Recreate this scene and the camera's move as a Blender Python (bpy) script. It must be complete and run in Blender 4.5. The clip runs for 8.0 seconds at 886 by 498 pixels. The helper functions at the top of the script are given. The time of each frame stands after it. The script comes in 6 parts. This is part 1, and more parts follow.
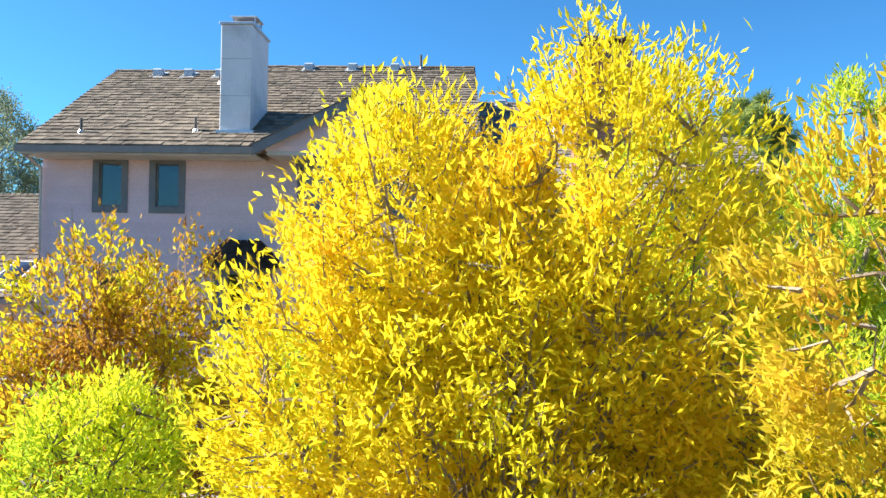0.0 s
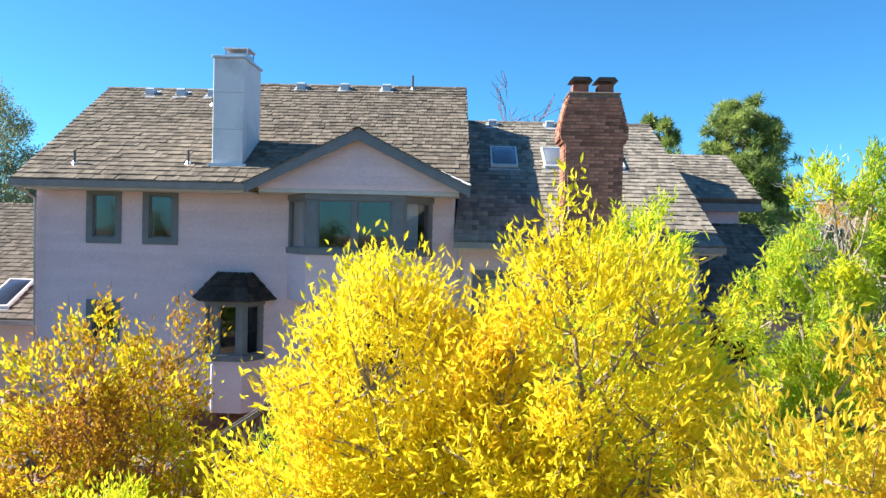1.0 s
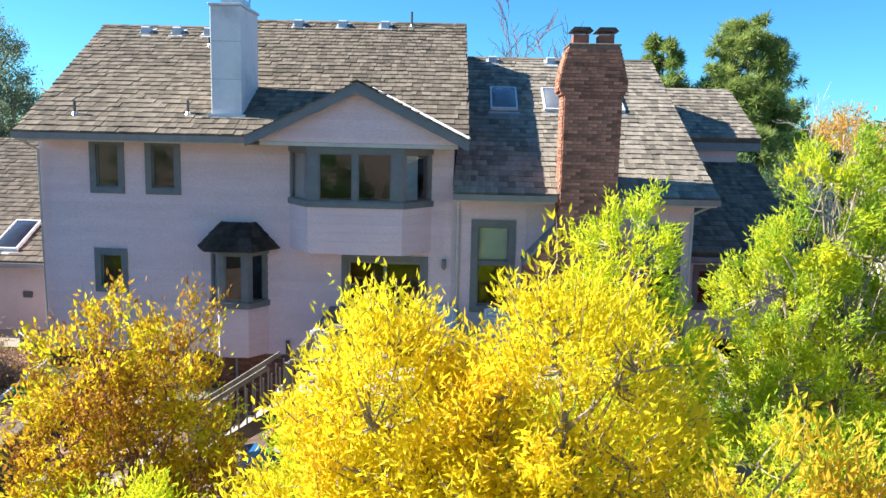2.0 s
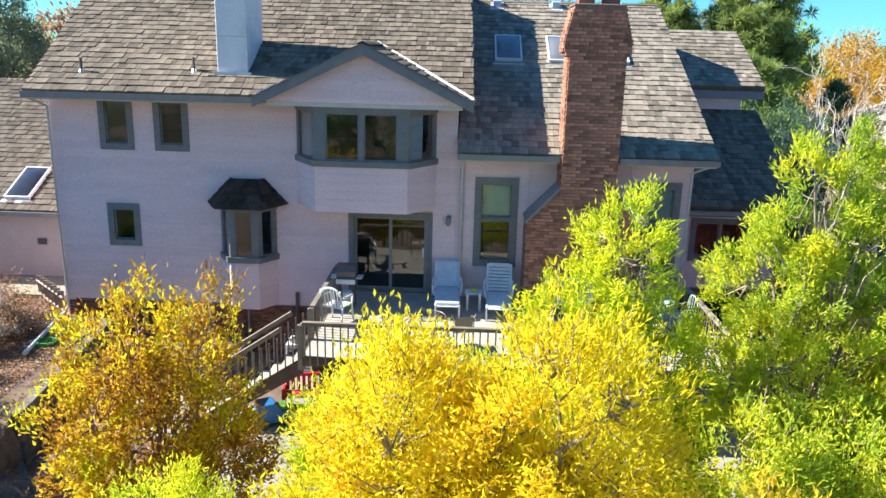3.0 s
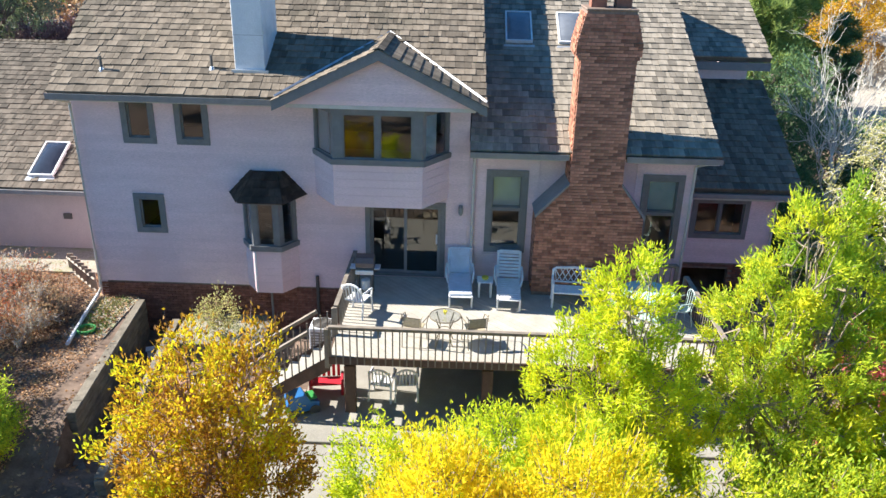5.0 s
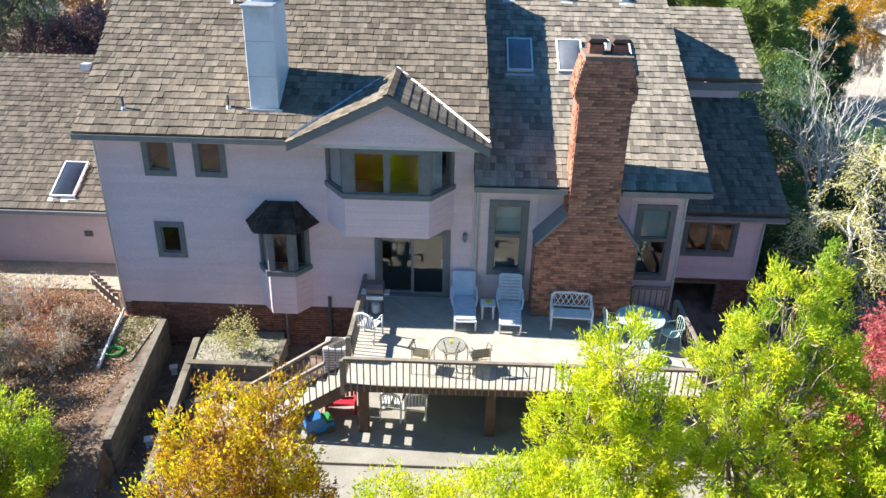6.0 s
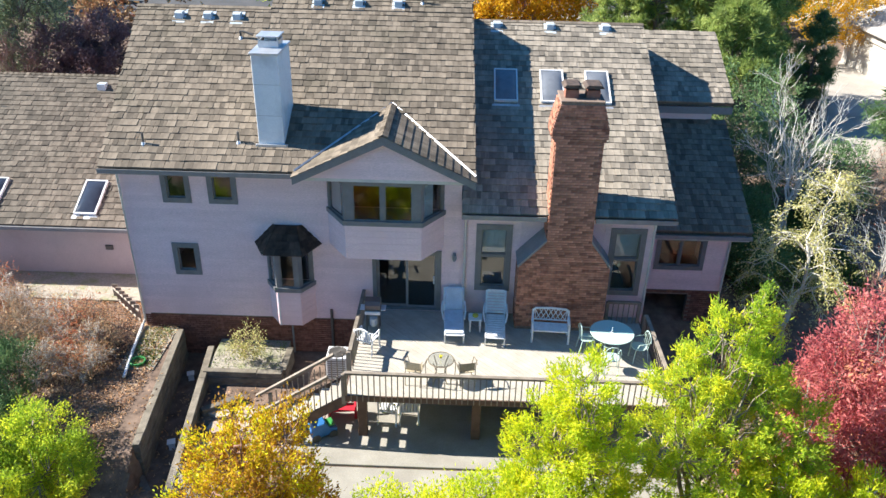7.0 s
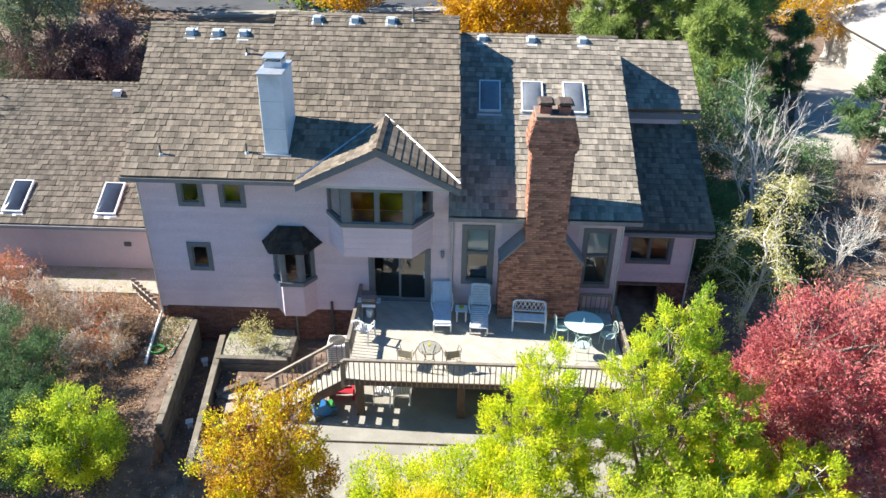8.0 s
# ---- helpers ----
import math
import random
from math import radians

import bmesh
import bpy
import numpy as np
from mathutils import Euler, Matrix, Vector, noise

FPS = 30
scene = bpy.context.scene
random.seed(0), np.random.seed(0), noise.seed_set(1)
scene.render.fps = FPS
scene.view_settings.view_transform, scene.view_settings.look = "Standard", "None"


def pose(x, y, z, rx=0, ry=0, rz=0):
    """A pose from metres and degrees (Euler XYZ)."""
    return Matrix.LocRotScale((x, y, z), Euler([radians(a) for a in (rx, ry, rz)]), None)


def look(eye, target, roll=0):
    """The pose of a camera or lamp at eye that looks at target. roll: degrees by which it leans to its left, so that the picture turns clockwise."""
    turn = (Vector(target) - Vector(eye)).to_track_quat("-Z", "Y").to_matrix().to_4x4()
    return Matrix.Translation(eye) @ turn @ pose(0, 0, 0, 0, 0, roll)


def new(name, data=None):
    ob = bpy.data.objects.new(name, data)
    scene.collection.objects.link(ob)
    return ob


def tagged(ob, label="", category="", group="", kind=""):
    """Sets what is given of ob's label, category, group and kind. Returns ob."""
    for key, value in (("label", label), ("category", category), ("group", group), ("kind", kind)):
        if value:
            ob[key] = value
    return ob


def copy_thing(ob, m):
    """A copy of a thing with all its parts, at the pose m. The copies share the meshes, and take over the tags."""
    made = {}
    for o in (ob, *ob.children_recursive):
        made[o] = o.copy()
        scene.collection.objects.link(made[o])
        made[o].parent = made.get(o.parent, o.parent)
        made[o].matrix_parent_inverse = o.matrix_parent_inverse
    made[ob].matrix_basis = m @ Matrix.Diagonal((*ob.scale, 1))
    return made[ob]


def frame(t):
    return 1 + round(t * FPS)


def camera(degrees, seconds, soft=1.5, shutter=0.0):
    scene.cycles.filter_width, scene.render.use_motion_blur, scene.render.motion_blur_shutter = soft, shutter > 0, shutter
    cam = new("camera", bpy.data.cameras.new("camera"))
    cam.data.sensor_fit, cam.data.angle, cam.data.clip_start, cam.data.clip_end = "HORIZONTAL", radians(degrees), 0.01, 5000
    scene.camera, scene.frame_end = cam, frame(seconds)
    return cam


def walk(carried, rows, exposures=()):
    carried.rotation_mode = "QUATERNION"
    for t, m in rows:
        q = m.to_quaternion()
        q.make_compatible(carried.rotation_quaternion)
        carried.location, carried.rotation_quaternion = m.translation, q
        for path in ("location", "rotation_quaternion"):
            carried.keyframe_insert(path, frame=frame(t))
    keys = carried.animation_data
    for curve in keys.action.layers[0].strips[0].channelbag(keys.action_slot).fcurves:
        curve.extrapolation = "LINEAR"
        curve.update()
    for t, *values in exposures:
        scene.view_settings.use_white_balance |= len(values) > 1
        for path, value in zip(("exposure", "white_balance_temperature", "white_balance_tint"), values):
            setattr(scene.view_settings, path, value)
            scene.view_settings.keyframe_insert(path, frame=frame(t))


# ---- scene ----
cam = camera(60.2, 8.0)
PATH = [
    (0, (0.78, -17.3, 5.2), (0.698, -15.302, 5.232), 0.9),
    (0.5, (0.8, -17.45, 5.95), (0.734, -15.452, 6.004), 1.5),
    (1, (0.87, -17.62, 6.58), (0.806, -15.621, 6.544), 1.4),
    (1.5, (0.9, -17.75, 7.1), (0.838, -15.757, 6.942), 1.3),
    (3, (0.804, -18.167, 8.76), (0.747, -16.233, 8.252), 1.5),
    (3.5, (0.659, -18.293, 9.294), (0.608, -16.382, 8.707), 1.4),
    (4, (0.593, -18.349, 9.839), (0.545, -16.461, 9.18), 1.3),
    (4.5, (0.542, -18.313, 10.471), (0.492, -16.446, 9.754), 1.4),
    (6, (0.173, -18.683, 13.335), (0.137, -16.883, 12.466), 1.3),
    (6.5, (0.295, -19.209, 14.441), (0.258, -17.425, 13.537), 1.3),
    (7, (0.477, -19.871, 15.468), (0.438, -18.104, 14.532), 1.2),
    (7.5, (0.708, -20.693, 16.32), (0.669, -18.94, 15.359), 1.1),
    (8, (0.889, -21.65, 17.089), (0.849, -19.908, 16.107), 1.0),
]
walk(cam, [(t, look(eye, target, roll)) for t, eye, target, roll in PATH])

# ---- light ----
SUN_TO = Vector((-1.3, 0.13, 1.0)).normalized()
world = bpy.data.worlds.new("sky")
scene.world = world
world.use_nodes = True
wn = world.node_tree.nodes
sky = wn.new("ShaderNodeTexSky")
sky.sky_type = "NISHITA"
sky.sun_disc = False
sky.sun_elevation = math.asin(SUN_TO.z)
sky.sun_rotation = math.atan2(SUN_TO.x, SUN_TO.y)
sky.altitude = 1600
sky.air_density, sky.dust_density, sky.ozone_density = 1.0, 1.0, 1.8
tint = wn.new("ShaderNodeMix")
tint.data_type, tint.blend_type = "RGBA", "MULTIPLY"
tint.inputs[0].default_value = 1.0
tint.inputs[7].default_value = (0.38, 0.97, 1.36, 1)  # the clear, thin, cyan-blue sky of high country
world.node_tree.links.new(sky.outputs[0], tint.inputs[6])
world.node_tree.links.new(tint.outputs[2], wn["Background"].inputs[0])
wn["Background"].inputs[1].default_value = 0.057
sun = new("sun", bpy.data.lights.new("sun", "SUN"))
sun.data.energy, sun.data.angle, sun.data.color = 5.0, radians(0.53), (1.0, 0.94, 0.85)
sun.matrix_world = look((0, 0, 40), Vector((0, 0, 40)) - SUN_TO)
scene.view_settings.exposure = 1.5


# ---- materials ----
def nodes_of(name):
    m = bpy.data.materials.new(name)
    m.use_nodes = True
    nt = m.node_tree
    return m, nt, nt.nodes["Principled BSDF"]


def ramp(nt, fac, stops):
    r = nt.nodes.new("ShaderNodeValToRGB")
    while len(r.color_ramp.elements) < len(stops):
        r.color_ramp.elements.new(0.5)
    for e, (p, c) in zip(r.color_ramp.elements, stops):
        e.position, e.color = p, (*c, 1)
    nt.links.new(fac, r.inputs[0])
    return r.outputs[0]


def noise_of(nt, scale, detail=4, stretch=(1, 1, 1), rough=0.55, space="Object"):
    c, mp, n = (nt.nodes.new("ShaderNode" + k) for k in ("TexCoord", "Mapping", "TexNoise"))
    mp.inputs["Scale"].default_value = stretch
    n.inputs["Scale"].default_value, n.inputs["Detail"].default_value, n.inputs["Roughness"].default_value = scale, detail, rough
    nt.links.new(c.outputs[space], mp.inputs[0])
    nt.links.new(mp.outputs[0], n.inputs["Vector"])
    return n.outputs[0]


def blend(nt, kind, fac, a, b):
    x = nt.nodes.new("ShaderNodeMix")
    x.data_type, x.blend_type = "RGBA", kind
    if isinstance(fac, float):
        x.inputs[0].default_value = fac
    else:
        nt.links.new(fac, x.inputs[0])
    for s, v in ((x.inputs[6], a), (x.inputs[7], b)):
        if isinstance(v, tuple):
            s.default_value = (*v, 1)
        else:
            nt.links.new(v, s)
    return x.outputs[2]


def bumped(nt, p, height, strength, distance=0.02):
    b = nt.nodes.new("ShaderNodeBump")
    b.inputs["Strength"].default_value, b.inputs["Distance"].default_value = strength, distance
    nt.links.new(height, b.inputs["Height"])
    nt.links.new(b.outputs[0], p.inputs["Normal"])


def surface(name, dark, light, scale=6.0, rough=0.7, metal=0.0, stretch=(1, 1, 1), bump=0.3, fine=60.0, big=0.5, stain=None, by_object=0.0, space="Object", island=0.0):
    """Two tones over a coarse and a fine noise, with relief; by_object or island vary the tone from piece to piece."""
    m, nt, p = nodes_of(name)
    n1 = noise_of(nt, scale, 5, stretch, space=space)
    n2 = noise_of(nt, fine, 3, stretch, space=space)
    col = ramp(nt, n1, [(0.3, dark), (0.7, light)])
    g = ramp(nt, n2, [(0.25, (0.72, 0.72, 0.72)), (0.75, (1.15, 1.15, 1.15))])
    col = blend(nt, "MULTIPLY", 0.8, col, g)
    if stain:
        col = blend(nt, "MIX", ramp(nt, noise_of(nt, big, 6, space=space, rough=0.65), [(0.5, (0, 0, 0)), (0.68, (1, 1, 1))]), col, stain)
    if by_object or island:
        src = nt.nodes.new("ShaderNodeObjectInfo").outputs["Random"] if by_object else nt.nodes.new("ShaderNodeNewGeometry").outputs["Random Per Island"]
        k = by_object or island
        col = blend(nt, "MULTIPLY", 1.0, col, ramp(nt, src, [(0, (1 - k, 1 - k, 1 - k)), (0.5, (1, 1 - k * 0.03, 1 - k * 0.08)), (1, (1 + k * 0.7, 1 + k * 0.64, 1 + k * 0.55))]))
    nt.links.new(col, p.inputs["Base Color"])
    p.inputs["Roughness"].default_value, p.inputs["Metallic"].default_value = rough, metal
    p.inputs["Specular IOR Level"].default_value = 0.12 if rough >= 0.8 else 0.5  # dusty, weathered surfaces have next to no sheen
    if bump:
        bumped(nt, p, n2, bump, 0.01)
    return m


def leafy(name, stops, glow=0.45, patch=0.6, rough=0.5):
    """Leaf blades: a colour for each leaf, in patches over the crown, with light shining through."""
    m, nt, p = nodes_of(name)
    isl = nt.nodes.new("ShaderNodeNewGeometry").outputs["Random Per Island"]
    n = noise_of(nt, patch, 2)
    mx = nt.nodes.new("ShaderNodeMath")
    mx.operation = "MULTIPLY_ADD"
    mx.inputs[1].default_value = 0.5
    nt.links.new(isl, mx.inputs[0])
    m2 = nt.nodes.new("ShaderNodeMath")
    m2.operation = "MULTIPLY_ADD"
    m2.inputs[1].default_value, m2.inputs[2].default_value = 1.6, -0.55
    nt.links.new(n, m2.inputs[0])
    nt.links.new(m2.outputs[0], mx.inputs[2])
    col = ramp(nt, mx.outputs[0], stops)
    nt.links.new(col, p.inputs["Base Color"])
    p.inputs["Roughness"].default_value = rough
    p.inputs["Specular IOR Level"].default_value = 0.2
    tr = nt.nodes.new("ShaderNodeBsdfTranslucent")
    nt.links.new(col, tr.inputs[0])
    ms = nt.nodes.new("ShaderNodeMixShader")
    ms.inputs[0].default_value = glow
    nt.links.new(p.outputs[0], ms.inputs[1])
    nt.links.new(tr.outputs[0], ms.inputs[2])
    nt.links.new(ms.outputs[0], nt.nodes["Material Output"].inputs[0])
    return m


def plain(name, colour, rough=0.5, metal=0.0):
    return surface(name, tuple(c * 0.88 for c in colour), tuple(min(1, c * 1.08) for c in colour), 5, rough, metal, bump=0.08)


def glass_of(name, tint=(0.75, 0.8, 0.8)):
    m, nt, p = nodes_of(name)
    p.inputs["Base Color"].default_value = (*tint, 1)
    p.inputs["Roughness"].default_value = 0.02
    p.inputs["Transmission Weight"].default_value = 1.0
    p.inputs["IOR"].default_value = 1.65
    return m


M_SIDING = surface("painted_siding", (0.74, 0.555, 0.575), (0.815, 0.62, 0.645), 1.6, 0.6, stretch=(0.6, 0.6, 3), bump=0.12, fine=26, by_object=0.05, space="Object", stain=(0.69, 0.51, 0.53), big=0.35)
M_TRIM = surface("grey_green_trim", (0.145, 0.15, 0.155), (0.19, 0.197, 0.203), 5, 0.5, bump=0.06)
M_SOFFIT = surface("soffit_paint", (0.5, 0.48, 0.45), (0.6, 0.57, 0.52), 3, 0.7, bump=0.05)
M_GUTTER = surface("gutter_paint", (0.19, 0.195, 0.2), (0.25, 0.255, 0.26), 4, 0.4, bump=0.03)
M_SHAKE = surface("weathered_cedar_shake", (0.15, 0.125, 0.098), (0.235, 0.2, 0.16), 2.2, 0.85, stretch=(3, 0.8, 3), bump=0.5, fine=34, stain=(0.125, 0.11, 0.085), big=0.6, by_object=0.4, space="Object")
M_SHAKES = surface("weathered_cedar_shakes", (0.15, 0.125, 0.098), (0.235, 0.2, 0.16), 2.2, 0.85, stretch=(3, 0.8, 3), bump=0.5, fine=34, stain=(0.125, 0.11, 0.085), big=0.6, island=0.4)
# the wing roof's shakes: the same tones at about three quarters
M_SHAKES_DARKER = surface("darker_cedar_shakes", (0.115, 0.098, 0.08), (0.18, 0.157, 0.13), 2.2, 0.85, stretch=(3, 0.8, 3), bump=0.5, fine=34, stain=(0.10, 0.09, 0.075), big=0.6, island=0.4)
M_SHAKE_PALE = surface("silvered_cedar_shake", (0.22, 0.195, 0.16), (0.34, 0.30, 0.25), 2.2, 0.8, stretch=(3, 0.8, 3), bump=0.5, fine=34, stain=(0.19, 0.17, 0.14), big=0.6, by_object=0.4, space="Object")
M_SHAKES_PALE = surface("silvered_cedar_shakes", (0.22, 0.195, 0.16), (0.34, 0.30, 0.25), 2.2, 0.8, stretch=(3, 0.8, 3), bump=0.5, fine=34, stain=(0.19, 0.17, 0.14), big=0.6, island=0.4)
M_SHAKE_DARK = surface("dark_old_shake", (0.045, 0.032, 0.026), (0.11, 0.075, 0.058), 4, 0.9, bump=0.5, island=0.4)
M_BRICK = surface("red_brick", (0.33, 0.145, 0.10), (0.50, 0.25, 0.17), 9, 0.85, bump=0.4, fine=70, by_object=0.46)
M_BRICKS = surface("red_bricks", (0.33, 0.145, 0.10), (0.50, 0.25, 0.17), 9, 0.85, bump=0.4, fine=70, island=0.46)
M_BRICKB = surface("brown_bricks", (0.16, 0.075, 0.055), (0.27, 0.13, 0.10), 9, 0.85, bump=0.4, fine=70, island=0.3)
M_MORTAR = surface("mortar", (0.20, 0.145, 0.115), (0.28, 0.215, 0.175), 12, 0.9, bump=0.3)
M_STUCCO = surface("white_chimney_paint", (0.70, 0.72, 0.74), (0.78, 0.79, 0.80), 3, 0.65, bump=0.12, stain=(0.52, 0.53, 0.54), big=0.8)
M_SHEET = surface("galvanised_sheet", (0.5, 0.52, 0.55), (0.68, 0.7, 0.72), 4, 0.4, 0.6, bump=0.05)
M_VENT = plain("vent_paint", (0.50, 0.56, 0.60), 0.45)
M_PIPE = plain("dark_pipe", (0.09, 0.085, 0.08), 0.6)
M_CLAY = surface("clay_flue", (0.24, 0.10, 0.07), (0.36, 0.17, 0.12), 6, 0.8)
M_CAP = surface("rusty_cap", (0.05, 0.04, 0.035), (0.16, 0.11, 0.08), 8, 0.7, 0.3)
M_WHITE = plain("white_plastic", (0.78, 0.79, 0.8), 0.38)
M_WFRAME = plain("white_frame", (0.72, 0.73, 0.75), 0.45)
M_GLASS = glass_of("window_glass")
M_SKYGLASS = glass_of("skylight_glass", (0.6, 0.7, 0.75))
M_BLIND = plain("cream_blind", (0.72, 0.72, 0.68), 0.8)
M_CURTAIN = surface("curtain_cloth", (0.55, 0.58, 0.6), (0.68, 0.7, 0.72), 3, 0.9, stretch=(8, 8, 0.3), bump=0.2)
# indoor dimness is put into these dark wall and floor tones
M_ROOM = surface("room_wall_dimmed", (0.075, 0.07, 0.062), (0.10, 0.092, 0.08), 2, 0.9, bump=0.05)
M_ROOMFLOOR = surface("room_floor_dimmed", (0.06, 0.045, 0.035), (0.09, 0.065, 0.05), 3, 0.6, bump=0.05)
M_DECK = surface("deck_board", (0.38, 0.355, 0.305), (0.48, 0.45, 0.395), 2.5, 0.8, stretch=(1, 1, 1), bump=0.3, fine=40, by_object=0.07)
M_RAIL = surface("rail_wood", (0.19, 0.16, 0.13), (0.31, 0.265, 0.215), 4, 0.7, bump=0.3, by_object=0.15)
M_BEAM = surface("dark_stained_beam", (0.075, 0.045, 0.032), (0.14, 0.085, 0.06), 4, 0.75, bump=0.3)
M_TIE = surface("old_railway_sleeper", (0.13, 0.115, 0.09), (0.27, 0.24, 0.195), 3, 0.9, stretch=(1, 1, 4), bump=0.6, fine=30, stain=(0.12, 0.11, 0.095), big=1.2)
M_CONCRETE = surface("patio_concrete", (0.27, 0.255, 0.22), (0.36, 0.345, 0.305), 1.2, 0.85, bump=0.15, fine=45, stain=(0.26, 0.24, 0.215), big=0.5)
M_FLAG = surface("flagstone", (0.30, 0.24, 0.20), (0.46, 0.40, 0.34), 3, 0.85, bump=0.3, fine=40, by_object=0.25)
M_ASPHALT = surface("asphalt", (0.075, 0.078, 0.085), (0.11, 0.112, 0.12), 0.5, 0.85, bump=0.3, fine=30)
M_DRIVE = surface("driveway_concrete", (0.33, 0.30, 0.265), (0.43, 0.40, 0.355), 0.5, 0.85, bump=0.15, fine=20, stain=(0.27, 0.245, 0.215), big=0.3)
M_SOIL = surface("mulched_soil", (0.10, 0.072, 0.056), (0.25, 0.18, 0.14), 2.5, 0.95, bump=0.8, fine=28, stain=(0.25, 0.19, 0.145), big=0.45)
M_GRAVEL = surface("gravel_bed", (0.26, 0.23, 0.19), (0.42, 0.39, 0.33), 18, 0.9, bump=0.8, fine=50, stain=(0.22, 0.24, 0.12), big=1.5)
M_BARK = surface("grey_bark", (0.13, 0.105, 0.085), (0.27, 0.235, 0.20), 8, 0.9, stretch=(2, 2, 0.4), bump=0.7)
M_TWIG = surface("tan_twig", (0.22, 0.17, 0.12), (0.42, 0.36, 0.28), 8, 0.9, stretch=(2, 2, 0.4), bump=0.5)
M_BARKPALE = surface("pale_bark", (0.50, 0.465, 0.41), (0.70, 0.68, 0.62), 6, 0.85, stretch=(2, 2, 0.5), bump=0.4)
M_BARKRED = surface("reddish_twig", (0.20, 0.115, 0.085), (0.36, 0.24, 0.19), 6, 0.85, bump=0.3)
M_YELLOW = leafy("yellow_leaf", [(0.0, (0.52, 0.58, 0.03)), (0.25, (0.83, 0.75, 0.03)), (0.65, (0.88, 0.72, 0.035)), (1.0, (0.88, 0.58, 0.04))], 0.64)
M_GOLD = leafy("gold_leaf", [(0.0, (0.56, 0.54, 0.05)), (0.3, (0.74, 0.62, 0.04)), (0.7, (0.75, 0.56, 0.045)), (1.0, (0.70, 0.42, 0.05))], 0.56)
M_LIME = leafy("lime_leaf", [(0.0, (0.27, 0.42, 0.035)), (0.35, (0.50, 0.63, 0.04)), (0.65, (0.75, 0.77, 0.04)), (1.0, (0.93, 0.80, 0.03))], 0.58, 0.9)
M_GREEN = leafy("green_leaf", [(0.0, (0.20, 0.35, 0.05)), (0.35, (0.40, 0.55, 0.055)), (0.65, (0.68, 0.73, 0.055)), (1.0, (0.95, 0.82, 0.045))], 0.58, 0.9)
M_ORANGE = leafy("orange_leaf", [(0.0, (0.27, 0.125, 0.04)), (0.35, (0.47, 0.25, 0.035)), (0.57, (0.70, 0.48, 0.025)), (0.72, (0.82, 0.69, 0.025)), (0.88, (0.64, 0.67, 0.03)), (1.0, (0.50, 0.62, 0.03))], 0.52, 0.85)
M_RED = leafy("red_leaf", [(0.0, (0.34, 0.08, 0.095)), (0.4, (0.56, 0.155, 0.16)), (0.75, (0.67, 0.27, 0.24)), (1.0, (0.78, 0.40, 0.19))], 0.5, rough=0.38)
M_RUST = leafy("rust_leaf", [(0.0, (0.40, 0.11, 0.06)), (0.5, (0.60, 0.20, 0.10)), (1.0, (0.68, 0.38, 0.16))], 0.3)
M_PINE = leafy("pine_needle", [(0.0, (0.10, 0.16, 0.05)), (0.5, (0.27, 0.36, 0.10)), (1.0, (0.52, 0.58, 0.17))], 0.36)
M_DARKGREEN = leafy("dark_green_leaf", [(0.0, (0.07, 0.14, 0.06)), (0.6, (0.15, 0.25, 0.10)), (1.0, (0.27, 0.36, 0.13))], 0.3)
M_MIDGREEN = leafy("mid_green_leaf", [(0.0, (0.11, 0.22, 0.045)), (0.55, (0.24, 0.36, 0.06)), (0.8, (0.50, 0.54, 0.07)), (1.0, (0.74, 0.62, 0.06))], 0.45, 0.9)
M_TANLEAF = leafy("tan_leaf", [(0.0, (0.30, 0.15, 0.10)), (0.4, (0.46, 0.28, 0.16)), (0.8, (0.55, 0.42, 0.24)), (1.0, (0.52, 0.22, 0.15))], 0.35, 0.8)
M_GREYGREEN = leafy("grey_green_leaf", [(0.0, (0.17, 0.22, 0.13)), (0.6, (0.28, 0.34, 0.19)), (1.0, (0.42, 0.45, 0.26))], 0.3)
M_PURPLE = leafy("purple_leaf", [(0.0, (0.14, 0.08, 0.09)), (0.6, (0.26, 0.16, 0.16)), (1.0, (0.36, 0.26, 0.22))], 0.2)
M_AMBER = leafy("amber_leaf", [(0.0, (0.42, 0.22, 0.02)), (0.5, (0.66, 0.38, 0.02)), (1.0, (0.75, 0.50, 0.03))], 0.45)
M_GRASS = leafy("grass_blade", [(0.0, (0.06, 0.11, 0.02)), (0.6, (0.16, 0.22, 0.04)), (1.0, (0.30, 0.27, 0.10))], 0.25)
M_LITTER = leafy("fallen_leaf", [(0.0, (0.22, 0.12, 0.07)), (0.5, (0.46, 0.26, 0.13)), (1.0, (0.60, 0.46, 0.28))], 0.1)


# ---- mesh helpers ----
def boxed(bm, x0, y0, z0, x1, y1, z1, m=None):
    vs = [bm.verts.new((x, y, z)) for z in (z0, z1) for x, y in ((x0, y0), (x1, y0), (x1, y1), (x0, y1))]
    for f in ((3, 2, 1, 0), (4, 5, 6, 7), (0, 1, 5, 4), (1, 2, 6, 5), (2, 3, 7, 6), (3, 0, 4, 7)):
        bm.faces.new([vs[i] for i in f])
    if m is not None:
        bmesh.ops.transform(bm, matrix=m, verts=vs)
    return vs


def prism(bm, outline, low, high, axis="z"):
    """A closed outline of 2D points carried from low to high along an axis."""
    def at(u, v, w):
        return (u, v, w) if axis == "z" else (u, w, v) if axis == "y" else (w, u, v)
    a = [bm.verts.new(at(u, v, low)) for u, v in outline]
    b = [bm.verts.new(at(u, v, high)) for u, v in outline]
    n = len(a)
    bm.faces.new(a[::-1]), bm.faces.new(b)
    for i in range(n):
        bm.faces.new((a[i], a[(i + 1) % n], b[(i + 1) % n], b[i]))
    return a + b


